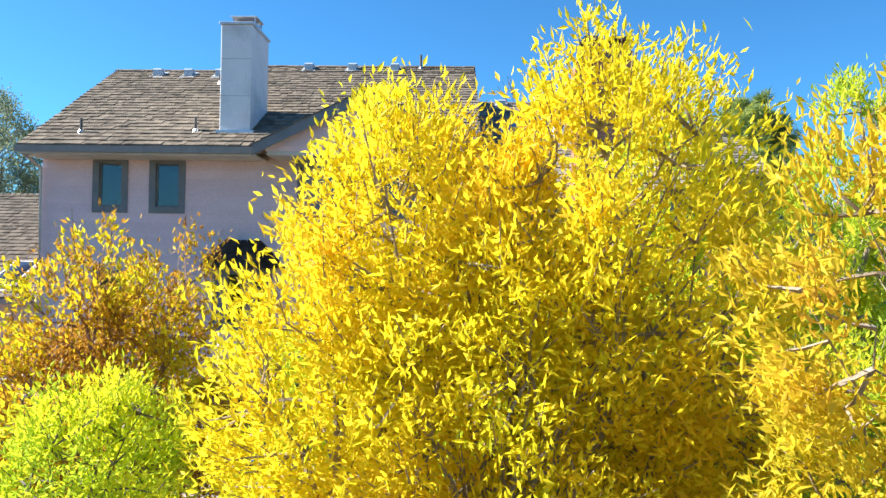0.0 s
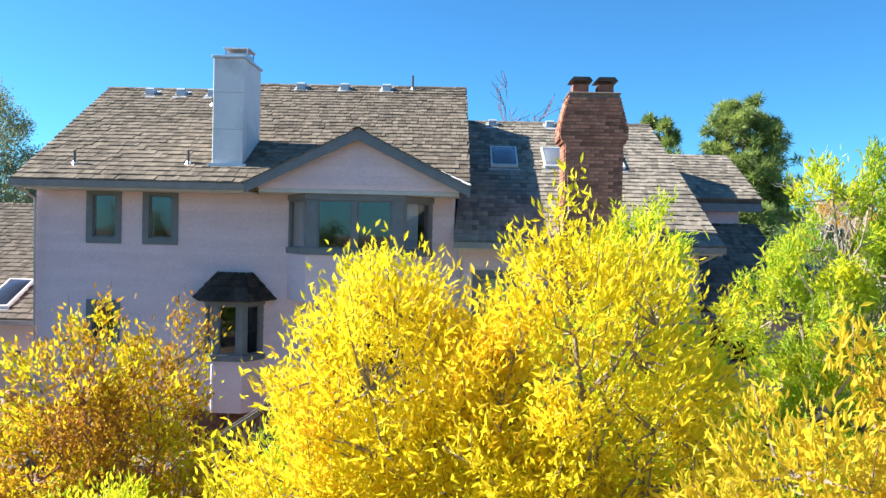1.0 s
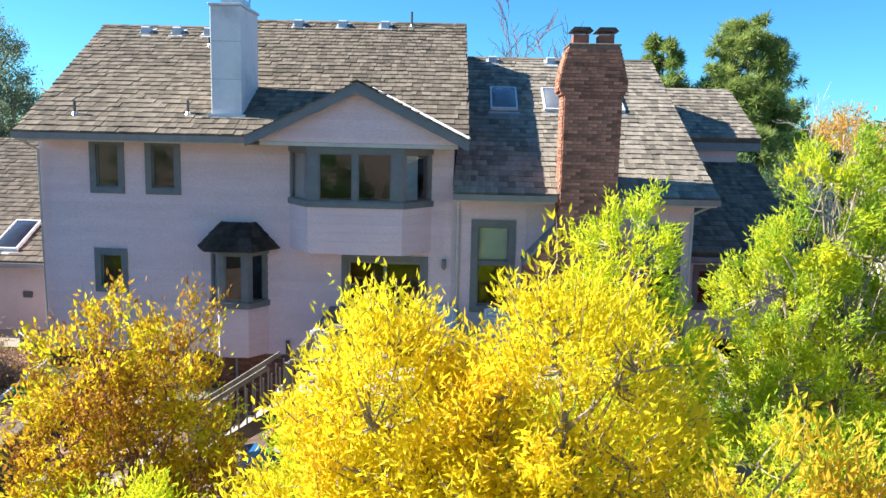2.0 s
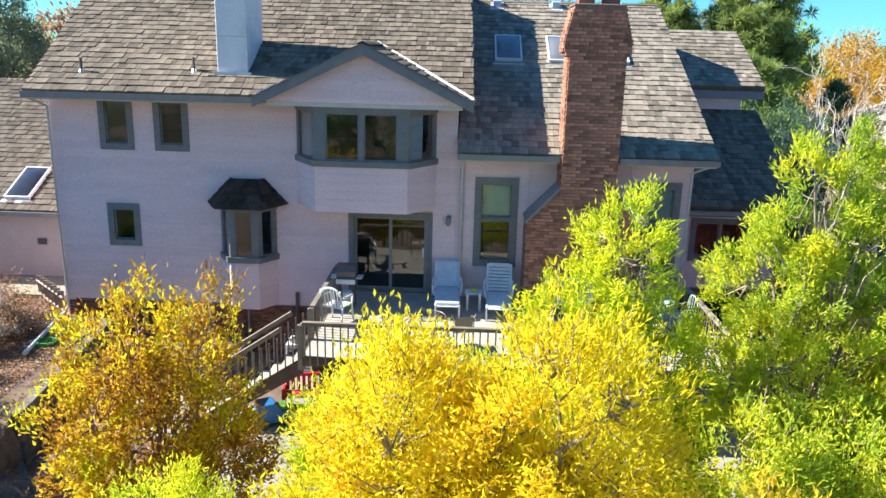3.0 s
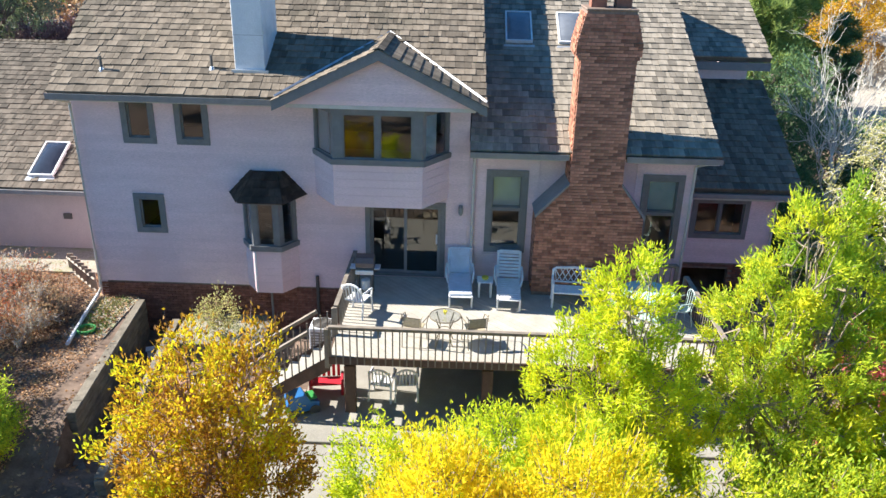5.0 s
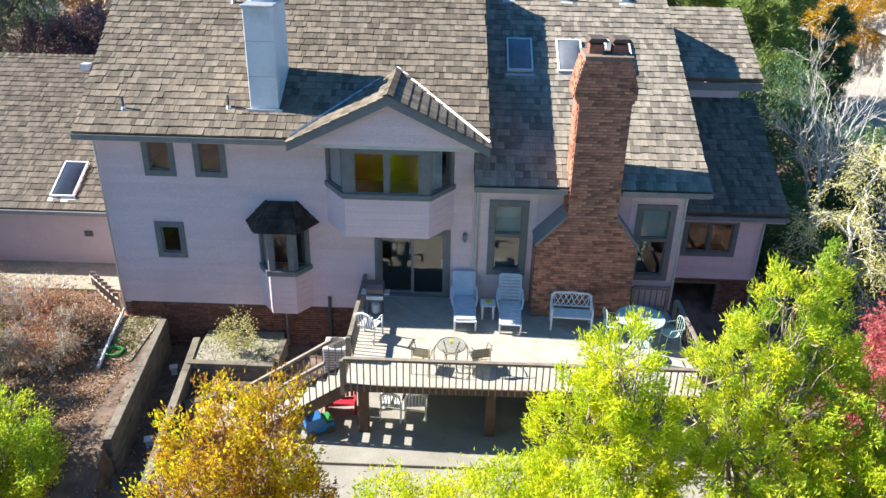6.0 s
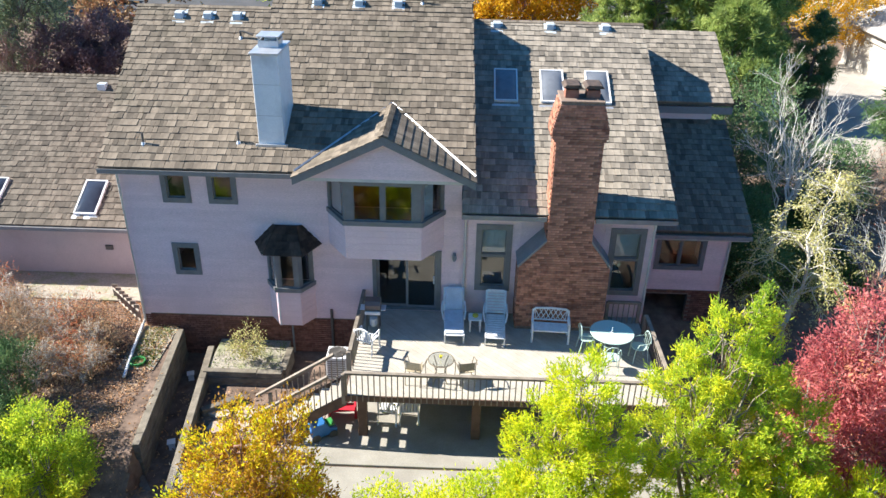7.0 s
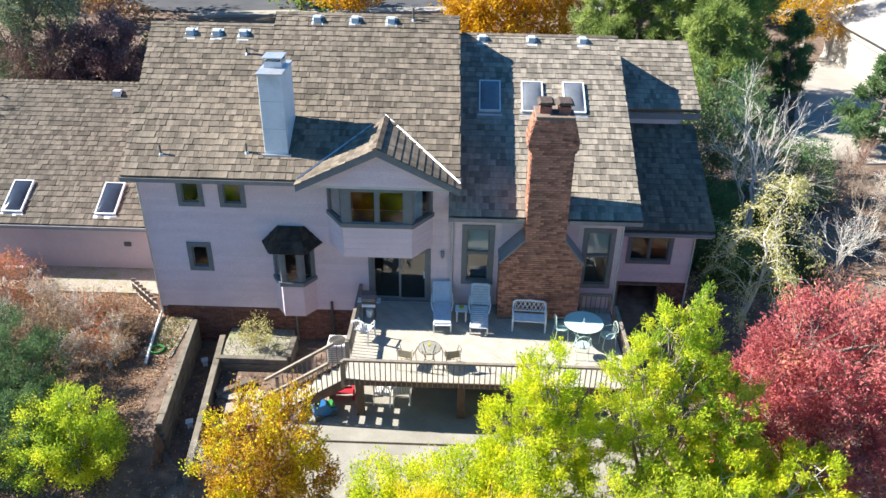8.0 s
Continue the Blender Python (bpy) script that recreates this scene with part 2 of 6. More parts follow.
def tube(bm, points, radii, sides=6):
    rings = []
    for i, pt in enumerate(points):
        pt = Vector(pt)
        a, b = Vector(points[max(i - 1, 0)]), Vector(points[min(i + 1, len(points) - 1)])
        q = (b - a).to_track_quat("Z", "Y")
        r = radii[i] if isinstance(radii, (list, tuple)) else radii
        rings.append([bm.verts.new(pt + q @ Vector((r * math.cos(t), r * math.sin(t), 0))) for t in (2 * math.pi * k / sides for k in range(sides))])
    for r0, r1 in zip(rings, rings[1:]):
        for k in range(sides):
            bm.faces.new((r0[k], r0[(k + 1) % sides], r1[(k + 1) % sides], r1[k]))
    bm.faces.new(rings[0][::-1]), bm.faces.new(rings[-1])


def bevel_all(bm, width, segments=1):
    bmesh.ops.recalc_face_normals(bm, faces=bm.faces)
    bmesh.ops.bevel(bm, geom=list(bm.edges), offset=width, segments=segments, affect="EDGES", profile=0.6, clamp_overlap=True)


def mesh_of(name, bm, material):
    bmesh.ops.recalc_face_normals(bm, faces=bm.faces)
    me = bpy.data.meshes.new(name)
    bm.to_mesh(me)
    bm.free()
    me.materials.append(material)
    return me


def part(name, bm, material, parent=None, label="", smooth=False, kind=""):
    me = mesh_of(name, bm, material)
    if smooth:
        me.shade_smooth()
    ob = new(name, me)
    ob.parent = parent
    return tagged(ob, label=label, kind=kind)


def box(name, b, material, parent=None, label="", bevel=0.0, m=None):
    bm = bmesh.new()
    boxed(bm, *b, m)
    if bevel:
        bevel_all(bm, bevel)
    return part(name, bm, material, parent, label)


def thing(name, x, y, z, turn=0.0, label="", category="", group=""):
    ob = new(name)
    ob.empty_display_size = 0.2
    ob.matrix_world = pose(x, y, z, 0, 0, turn)
    return tagged(ob, label=label, category=category, group=group)


def raw(name, verts, faces, material, parent=None, kind="", label=""):
    """A mesh from arrays: verts (n, 3), faces (m, k) with k corners each."""
    me = bpy.data.meshes.new(name)
    verts = np.asarray(verts, dtype=np.float32)
    faces = np.asarray(faces, dtype=np.int32)
    k = faces.shape[1]
    me.vertices.add(len(verts))
    me.vertices.foreach_set("co", verts.ravel())
    me.loops.add(faces.size)
    me.loops.foreach_set("vertex_index", faces.ravel())
    me.polygons.add(len(faces))
    me.polygons.foreach_set("loop_start", np.arange(0, faces.size, k, dtype=np.int32))
    me.update(calc_edges=True)
    me.shade_flat()
    me.materials.append(material)
    ob = new(name, me)
    ob.parent = parent
    return tagged(ob, kind=kind, label=label)


# ---- ground ----
def height(x, y):
    """Lie of the land: a patio court under the deck, falling to the front garden, level with the street behind."""
    def step(a, b, v):
        t = np.clip((v - a) / (b - a), 0, 1)
        return t * t * (3 - 2 * t)
    z = 1.1 - 1.3 * step(-6.5, -15, y)
    edge = -8.1 - 0.115 * (y + 0.2)  # line of the upper retaining wall
    near = step(-6.6, -5.5, y)
    z = z + 0.8 * (near * (x < edge) + (1 - near) * step(edge + 0.6, edge - 1.4, x)) * step(-9.5, -5.0, y)
    z = z - 0.25 * (x > edge) * (x < edge + 1.05) * near * step(0.6, 0.0, y)
    z = z + 0.9 * step(0.5, 5.0, y) * (x >= edge) * (x > -9.0) + 0.9 * step(3.0, 12.0, y) * (x <= -9.0) * 0.1 + 0.12 * step(1.0, 5.0, y)
    z = z - 0.9 * step(-20, -60, y)
    return z


gx = np.unique(np.round(np.concatenate([np.arange(-30, 30.1, 0.4), np.arange(-9.2, -6.0, 0.06), 30 * 1.22 ** np.arange(1, 22), -30 * 1.22 ** np.arange(1, 22)]), 3))
gy = np.unique(np.round(np.concatenate([np.arange(-30, 60.1, 0.4), 60 * 1.2 ** np.arange(1, 20), -30 * 1.22 ** np.arange(1, 22)]), 3))
GX, GY = np.meshgrid(gx, gy)
GZ = height(GX, GY)
rough_z = np.array([[noise.fractal(Vector((x * 0.5, y * 0.5, 0)), 0.8, 2.0, 3) for x in gx] for y in gy])
GZ = GZ + 0.05 * rough_z * ((np.abs(GX) < 60) & (GY < 60) & ~((GX > -9.3) & (GX < -4) & (GY > -6) & (GY < 0.5)))
court = (GX > -3.2) & (GX < 7.0) & (GY > -7.6) & (GY < 1)
GZ = np.where(court, 1.1, GZ)
idx = np.arange(GX.size).reshape(GX.shape)
quads = np.stack([idx[:-1, :-1], idx[:-1, 1:], idx[1:, 1:], idx[1:, :-1]], -1).reshape(-1, 4)
ground = raw("ground", np.stack([GX, GY, GZ], -1).reshape(-1, 3), quads, M_SOIL, kind="structure", label="brown mulched garden soil strewn with dead leaves")

# ---- house shell ----
house = thing("house", 0, 0, 0, 0, "two-storey pale grey sided house with weathered cedar shake roofs", "house")
DECK = 2.8


def cut_rows(x0, x1, z0, z1, holes, pitch):
    """Board courses of a wall, cut at the openings: (x0, x1, z0, z1) each."""
    z, out = z0, []
    while z < z1 - 0.02:
        top = min(z + pitch, z1)
        spans = [(x0, x1)]
        for a, b, c, d in holes:
            if c < top - 0.02 and d > z + 0.02:
                spans = [s for p, q in spans for s in ((p, min(q, a)), (max(p, b), q)) if s[1] - s[0] > 0.03]
        out += [(p, q, z, top) for p, q in spans]
        z = top
    return out


def wall_core(name, x0, x1, z0, z1, holes, y0, y1, material, parent):
    """A thick wall in the xz plane with openings right through it."""
    bm = bmesh.new()
    zs = sorted({z0, z1, *[v for h in holes for v in h[2:] if z0 < v < z1]})
    for a, b in zip(zs, zs[1:]):
        for p, q, _, _ in cut_rows(x0, x1, a, b, holes, b - a):
            boxed(bm, p, y0, a, q, y1, b)
    return part(name, bm, material, parent)


def siding(wall, x0, x1, z0, z1, holes, y, pitch=0.2):
    """Lapped boards, each leaning out at its foot."""
    for p, q, a, b in cut_rows(x0, x1, z0, z1, holes, pitch):
        bm = bmesh.new()
        prism(bm, [(y, a - 0.004), (y - 0.022, a - 0.004), (y - 0.006, b), (y, b)], p, q, "x")
        part("siding_board", bm, M_SIDING, wall)


# openings: x0, x1, z0, z1
W1, W2, W3 = (-8.05, -7.22, 6.2, 7.5), (-6.72, -5.88, 6.2, 7.5), (-8.02, -7.22, 3.82, 4.88)
DOOR = (-2.06, 0.0, DECK + 0.02, 4.88)
T1, T2 = (1.0, 2.05, 3.6, 5.8), (4.88, 5.92, 3.58, 5.8)
BAYHOLE, BOWHOLE = (-3.2, -0.05, 6.15, 7.5), (-5.2, -3.85, 3.65, 4.9)
main_wall = wall_core("wall", -9.25, 0.55, 2.4, 7.6, [W1, W2, W3, DOOR, BAYHOLE, BOWHOLE], 0.0, 0.2, M_SIDING, house)
tall_wall = wall_core("wall", 0.55, 6.15, 2.15, 6.45, [T1, T2], 0.0, 0.2, M_SIDING, house)
siding(main_wall, -9.25, 0.55, 2.4, 7.55, [W1, W2, W3, DOOR, BAYHOLE, BOWHOLE], 0.0)
siding(tall_wall, 0.75, 6.15, 2.9, 6.4, [T1, T2, (2.3, 4.7, 2, 7)], 0.0)
R1S, R2S = 0.52, 0.5  # roof slopes


def gable_side(name, x0, x1, pts, material):
    bm = bmesh.new()
    prism(bm, pts, x0, x1, "x")
    return part(name, bm, material, house)


gable_side("wall", -9.25, -9.05, [(0.0, 1.0), (11.4, 1.0), (11.4, 7.6), (5.4, 10.65), (0.0, 7.9)], M_SIDING)
gable_side("wall", 0.35, 0.549, [(0.201, 6.2), (11.4, 6.2), (11.4, 7.6), (5.6, 10.85), (0.201, 7.95)], M_SIDING)
gable_side("wall", 5.95, 6.149, [(0.201, 1.0), (12.9, 1.0), (12.9, 6.5), (6.7, 9.95), (0.201, 6.7)], M_SIDING)
box("wall", (-9.25, 11.4, 1.0, 6.15, 11.6, 7.6), M_SIDING, house)
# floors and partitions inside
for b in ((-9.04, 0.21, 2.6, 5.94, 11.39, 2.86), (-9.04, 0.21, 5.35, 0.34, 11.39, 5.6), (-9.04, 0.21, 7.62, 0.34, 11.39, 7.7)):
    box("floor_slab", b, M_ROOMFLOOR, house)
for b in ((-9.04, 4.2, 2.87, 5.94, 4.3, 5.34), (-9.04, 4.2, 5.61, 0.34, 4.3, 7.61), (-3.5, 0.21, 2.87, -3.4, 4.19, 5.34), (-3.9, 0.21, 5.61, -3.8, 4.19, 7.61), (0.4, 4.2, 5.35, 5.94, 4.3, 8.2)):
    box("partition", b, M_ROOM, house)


# brick footing under the siding
def brickwork(name, x0, x1, z0, z1, y, parent, material, loose=0, holes=()):
    """Running bond on a front face; the first `loose` bricks are pieces of their own, the rest are joined."""
    L, H, J = 0.2, 0.065, 0.011
    rest, shared, n, row, z = bmesh.new(), None, 0, 0, z0
    while z + H <= z1 + 0.02:
        x = x0 - (L + J) / 2 * (row % 2)
        while x < x1 - 0.03:
            a, b = max(x, x0), min(x + L, x1)
            if b - a > 0.04 and not any(h[0] < b and h[1] > a and h[2] < z + H and h[3] > z for h in holes):
                if n < loose and b - a > L - 0.001:
                    if shared is None:
                        bb = bmesh.new()
                        boxed(bb, 0, 0, 0, L, 0.05, H)
                        shared = mesh_of("brick", bb, M_BRICK)
                    ob = new("brick", shared)
                    ob.location = (a, y - random.uniform(0.0, 0.005), z)
                    ob.parent = parent
                    n += 1
                else:
                    d = random.uniform(0.0, 0.005)
                    boxed(rest, a, y - d, z, b, y + 0.05, z + H)
            x += L + J
        z += H + J
        row += 1
    part(name, rest, material, parent, kind="stuff")


footing = box("footing", (-9.22, 0.02, 0.6, 0.55, 0.2, 2.4), M_MORTAR, house, "reddish brown brick footing")
box("footing", (0.551, 0.02, 0.6, 6.12, 0.2, 2.15), M_MORTAR, house, "reddish brown brick footing")
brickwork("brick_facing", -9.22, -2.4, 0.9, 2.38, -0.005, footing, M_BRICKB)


# ---- windows ----
def window(x0, x1, z0, z1, y, trim=0.15, mullions=(), bars=(), blind=None, face=house, depth=0.16):
    """A framed window in a wall whose face is at y: trim round it, sashes, panes, and a blind where one hangs."""
    w = new("window")
    w.parent = face
    tagged(w, label="window with wide grey-green trim")
    frame_b = bmesh.new()
    for b in ((x0, z0, x0 + trim, z1), (x1 - trim, z0, x1, z1), (x0 + trim, z0, x1 - trim, z0 + trim), (x0 + trim, z1 - trim, x1 - trim, z1)):
        boxed(frame_b, b[0], y - 0.04, b[1], b[2], y + depth, b[3])
    part("window_frame", frame_b, M_TRIM, w)
    xs, zs = [x0 + trim, *mullions, x1 - trim], [z0 + trim, *bars, z1 - trim]
    for i, (a, b) in enumerate(zip(xs, xs[1:])):
        for j, (c, d) in enumerate(zip(zs, zs[1:])):
            l, r, lo, hi = a + (0.03 if i else 0), b - (0.03 if i < len(xs) - 2 else 0), c + (0.04 if j else 0), d - (0.04 if j < len(zs) - 2 else 0)
            s, f = bmesh.new(), 0.035
            for q in ((l, lo, l + f, hi), (r - f, lo, r, hi), (l + f, lo, r - f, lo + f), (l + f, hi - f, r - f, hi)):
                boxed(s, q[0], y + 0.035, q[1], q[2], y + 0.075, q[3])
            part("sash", s, M_TRIM, w)
            box("pane", (l + f, y + 0.05, lo + f, r - f, y + 0.056, hi - f), M_GLASS, w).visible_shadow = False
    for m_ in mullions:
        box("mullion", (m_ - 0.03, y, z0 + trim, m_ + 0.03, y + depth - 0.02, z1 - trim), M_TRIM, w)
    for m_ in bars:
        box("transom", (x0 + trim, y - 0.005, m_ - 0.04, x1 - trim, y + depth - 0.02, m_ + 0.04), M_TRIM, w)
    if blind:
        box("blind", (x0 + trim, y + 0.1, blind[0], x1 - trim, y + 0.106, blind[1]), M_BLIND, w, "cream roller blind")
    return w


window(*W1, 0.0, 0.15)
window(*W2, 0.0, 0.15)
window(*W3, 0.0, 0.15)
window(*T1, 0.0, 0.16, bars=(4.78,), blind=(4.84, 5.62))
window(*T2, 0.0, 0.16, bars=(4.78,), blind=(4.84, 5.62))

# sliding door
door = new("door")
door.parent = house
tagged(door, label="sliding glass patio door in a grey-green frame")
fb = bmesh.new()
for b in ((DOOR[0], DOOR[2], DOOR[0] + 0.13, DOOR[3]), (DOOR[1] - 0.13, DOOR[2], DOOR[1], DOOR[3]), (DOOR[0] + 0.13, DOOR[3] - 0.13, DOOR[1] - 0.13, DOOR[3]), (DOOR[0] + 0.13, DOOR[2], DOOR[1] - 0.13, DOOR[2] + 0.06)):
    boxed(fb, b[0], -0.04, b[1], b[2], 0.16, b[3])
part("door_frame", fb, M_TRIM, door)
for x0, x1, y in ((DOOR[0] + 0.13, -1.0, 0.08), (-1.06, DOOR[1] - 0.13, 0.03)):
    leaf, f = bmesh.new(), 0.07
    z0, z1 = DOOR[2] + 0.06, DOOR[3] - 0.13
    for q in ((x0, z0, x0 + f, z1), (x1 - f, z0, x1, z1), (x0 + f, z0, x1 - f, z0 + f), (x0 + f, z1 - f, x1 - f, z1)):
        boxed(leaf, q[0], y, q[1], q[2], y + 0.04, q[3])
    lf = part("sliding_leaf", leaf, M_GUTTER, door)
    box("pane", (x0 + f, y + 0.016, z0 + f, x1 - f, y + 0.022, z1 - f), M_GLASS, lf).visible_shadow = False
box("door_handle", (-0.24, -0.03, 3.75, -0.2, 0.028, 4.0), M_WFRAME, door, "pale pull handle", 0.008)


# ---- bay and bow ----
def canted(x0, x1, y0, out, cant):
    """Plan of a canted bay: wall corner, two front corners, wall corner."""
    return [(x0, y0), (x0 + cant, y0 - out), (x1 - cant, y0 - out), (x1, y0)]


def bay(name, x0, x1, out, cant, z_foot, z_sill, z_head, label, curtains=False):
    b = new(name)
    b.parent = house
    tagged(b, label=label)
    plan = canted(x0, x1, -0.002, out, cant)
    skirt = bmesh.new()
    prism(skirt, plan, z_foot, z_sill - 0.001)
    part("skirt", skirt, M_SIDING, b, "pale grey panelled base")
    for i, z in enumerate(np.arange(z_foot + 0.1, z_sill - 0.16, 0.2)):
        lap = bmesh.new()
        prism(lap, canted(x0 - 0.006, x1 + 0.006, -0.003, out + 0.006, cant), z, z + 0.194)
        part("siding_board", lap, M_SIDING, b)
    sill = bmesh.new()
    prism(sill, canted(x0 - 0.05, x1 + 0.05, -0.004, out + 0.05, cant), z_sill, z_sill + 0.14)
    part("window_sill", sill, M_TRIM, b)
    head = bmesh.new()
    prism(head, canted(x0 - 0.03, x1 + 0.03, -0.004, out + 0.03, cant), z_head - 0.13, z_head)
    part("head", head, M_TRIM, b)
    for (ax, ay), (bx, by) in zip(plan, plan[1:]):
        d = Vector((bx - ax, by - ay, 0))
        L = d.length
        turn = Matrix.Translation((ax, ay, 0)) @ Matrix.Rotation(math.atan2(d.y, d.x), 4, "Z")
        lo, hi = z_sill + 0.141, z_head - 0.131
        wide = L > 1.2
        e = 0.24 if wide else 0.13
        for q in ((0.0, e), (L - e, L)) + (((L / 2 - 0.05, L / 2 + 0.05),) if wide else ()):
            box("mullion", (q[0], 0, lo, q[1], 0.08, hi), M_TRIM, b, m=turn)
        spans = [(e, L / 2 - 0.05), (L / 2 + 0.05, L - e)] if wide else [(e, L - e)]
        for p, q in spans:
            s, f = bmesh.new(), 0.035
            for r in ((p, lo, p + f, hi), (q - f, lo, q, hi), (p + f, lo, q - f, lo + f), (p + f, hi - f, q - f, hi)):
                boxed(s, r[0], 0.02, r[1], r[2], 0.06, r[3], turn)
            part("sash", s, M_TRIM, b)
            box("pane", (p + f, 0.035, lo + f, q - f, 0.041, hi - f), M_GLASS, b, m=turn).visible_shadow = False
        if curtains and not wide:
            box("curtain", (0.12, 0.1, lo, L * 0.6, 0.13, hi), M_CURTAIN, b, "pale curtain", m=turn)
    return b


bay("bay_window", -3.3, 0.06, 0.9, 0.62, 5.02, 6.08, 7.425, "canted upper bay window with grey-green frames", True)
bow = bay("bow_window", -5.22, -3.82, 0.5, 0.36, 2.42, 3.6, 5.0, "small canted bay window under a dark shake hood")
hood = bmesh.new()
low = [hood.verts.new((x, y, 4.98)) for x, y in canted(-5.5, -3.55, -0.003, 0.82, 0.42)]
top = [hood.verts.new((x, y, 5.58)) for x, y in canted(-4.95, -4.08, -0.003, 0.2, 0.12)]
for a, b in ((0, 1), (1, 2), (2, 3)):
    hood.faces.new((low[a], low[b], top[b], top[a]))
hood.faces.new(low[::-1]), hood.faces.new(top), hood.faces.new((low[3], low[0], top[0], top[3]))
hood_ob = part("hood", hood, M_SHAKE_DARK, bow, "dark weathered shake hood")
hs = bmesh.new()
for (a, b) in ((0, 1), (1, 2), (2, 3)):
    plo, phi = canted(-5.52, -3.53, -0.003, 0.84, 0.42), canted(-4.95, -4.08, -0.003, 0.2, 0.12)
    A, B, C, D = (Vector((*plo[a], 4.99)), Vector((*plo[b], 4.99)), Vector((*phi[b], 5.59)), Vector((*phi[a], 5.59)))
    nrm = (B - A).cross(D - A).normalized()
    for r in range(4):
        l0, l1 = A.lerp(D, r / 4), B.lerp(C, r / 4)
        h0, h1 = A.lerp(D, (r + 1.15) / 4), B.lerp(C, (r + 1.15) / 4)
        n = max(2, int((l1 - l0).length / 0.16))
        for k in range(n):
            p = [l0.lerp(l1, (k + 0.04) / n), l0.lerp(l1, (k + 0.96) / n), h0.lerp(h1, (k + 0.96) / n), h0.lerp(h1, (k + 0.04) / n)]
            t = random.uniform(0.018, 0.03)
            v = [hs.verts.new(p[0] + nrm * t), hs.verts.new(p[1] + nrm * t), hs.verts.new(p[2] + nrm * 0.004), hs.verts.new(p[3] + nrm * 0.004)]
            w_ = [hs.verts.new(p[0]), hs.verts.new(p[1])]
            hs.faces.new(v), hs.faces.new((w_[0], w_[1], v[1], v[0]))
part("hood_cover", hs, M_SHAKE_DARK, bow, kind="stuff")


# ---- roofs ----
def shake_at(o, u, v, n, w, L, t):
    """Corners of one shake: o its lower left, u along the eave, v up the slope, n out of the roof."""
    a, b = o, o + u * w
    c, d = b + v * L, a + v * L
    return [a + n * t, b + n * t, c + n * 0.004, d + n * 0.004, a, b, c, d]


SHAKE_F = np.array([(0, 1, 2, 3), (4, 5, 1, 0), (5, 6, 2, 1), (7, 4, 0, 3), (6, 7, 3, 2), (7, 6, 5, 4)])
SHARED_SHAKES = []
for k in range(6):
    wv = 0.09 + 0.032 * k
    bmk = bmesh.new()
    vs = [bmk.verts.new(p) for p in shake_at(Vector((0, 0, 0)), Vector((1, 0, 0)), Vector((0, 1, 0)), Vector((0, 0, 1)), wv, 0.5, 0.042 + 0.007 * (k % 3))]
    for f in SHAKE_F.tolist():
        bmk.faces.new([vs[i] for i in f])
    SHARED_SHAKES.append((wv, mesh_of("shake", bmk, M_SHAKE)))
PALE_SHAKES = [(wv, me.copy()) for wv, me in SHARED_SHAKES]
for wv, me in PALE_SHAKES:
    me.materials[0] = M_SHAKE_PALE


def roof_slope(name, A, B, C, D, loose, skip=(), pitch=0.25, label="", thick=0.16, parent=house, silvered=False, cover=None):
    """One pitch: A, B along the eave, C, D along the ridge (C above B). Courses of shakes over a deck."""
    A, B, C, D = map(Vector, (A, B, C, D))
    n = (B - A).cross(D - A).normalized()
    slab = bmesh.new()
    lo = [slab.verts.new(p - n * thick) for p in (A, B, C, D)]
    hi = [slab.verts.new(p - n * 0.004) for p in (A, B, C, D)]
    slab.faces.new(lo[::-1]), slab.faces.new(hi)
    for i in range(4):
        slab.faces.new((lo[i], lo[(i + 1) % 4], hi[(i + 1) % 4], hi[i]))
    roof = part(name, slab, M_SHAKES, parent, label)
    up = (D - A).length
    rows = max(1, int(round(up / pitch)))
    verts, faces, made = [], [], 0
    turn = Matrix(((B - A).normalized(), n.cross((B - A).normalized()), n)).transposed().to_4x4()
    for r in range(rows):
        f0 = r / rows
        L0, L1 = A.lerp(D, f0), B.lerp(C, f0)
        u = (L1 - L0).normalized()
        v = n.cross(u)
        span = (L1 - L0).length
        x = -random.uniform(0, 0.1)
        while x < span - 0.03:
            wv, me = random.choice(PALE_SHAKES if silvered else SHARED_SHAKES)
            a, b = max(x, 0.0), min(x + wv, span)
            x += wv + random.uniform(0.004, 0.012)
            if b - a < 0.04:
                continue
            o = L0 + u * a - v * (0.03 if r == 0 else random.uniform(-0.01, 0.014))
            mid = o + u * (b - a) / 2 + v * 0.1
            if any(s(mid) for s in skip):
                continue
            long = min(0.5, (1 - f0) * up + 0.02)
            if made < loose and b - a > wv - 0.001 and long > 0.49:
                ob = new("shake", me)
                ob.matrix_world = Matrix.Translation(o + n * random.uniform(0, 0.006)) @ turn @ pose(0, 0, 0, random.uniform(-0.6, 1.2), random.uniform(-0.9, 0.9), 0)
                ob.parent = roof
                made += 1
            else:
                k = len(verts)
                verts += [tuple(p) for p in shake_at(o + n * random.uniform(0, 0.006), u, v, n, b - a, long, random.uniform(0.04, 0.058))]
                faces.append(SHAKE_F + k)
    if verts:
        raw("shake_cover", verts, np.concatenate(faces), cover or (M_SHAKES_PALE if silvered else M_SHAKES), roof, "stuff")
    return roof


def on_gable(p):
    """Under the cross gable, which covers this part of the main roof."""
    return abs(p.x + 1.54) < (8.74 - p.z) / 0.49 and p.y < 1.75


def z_main(y):
    return 7.62 + R1S * (y + 0.92)


def z_tall(y):
    return 6.47 + R2S * (y + 0.7)


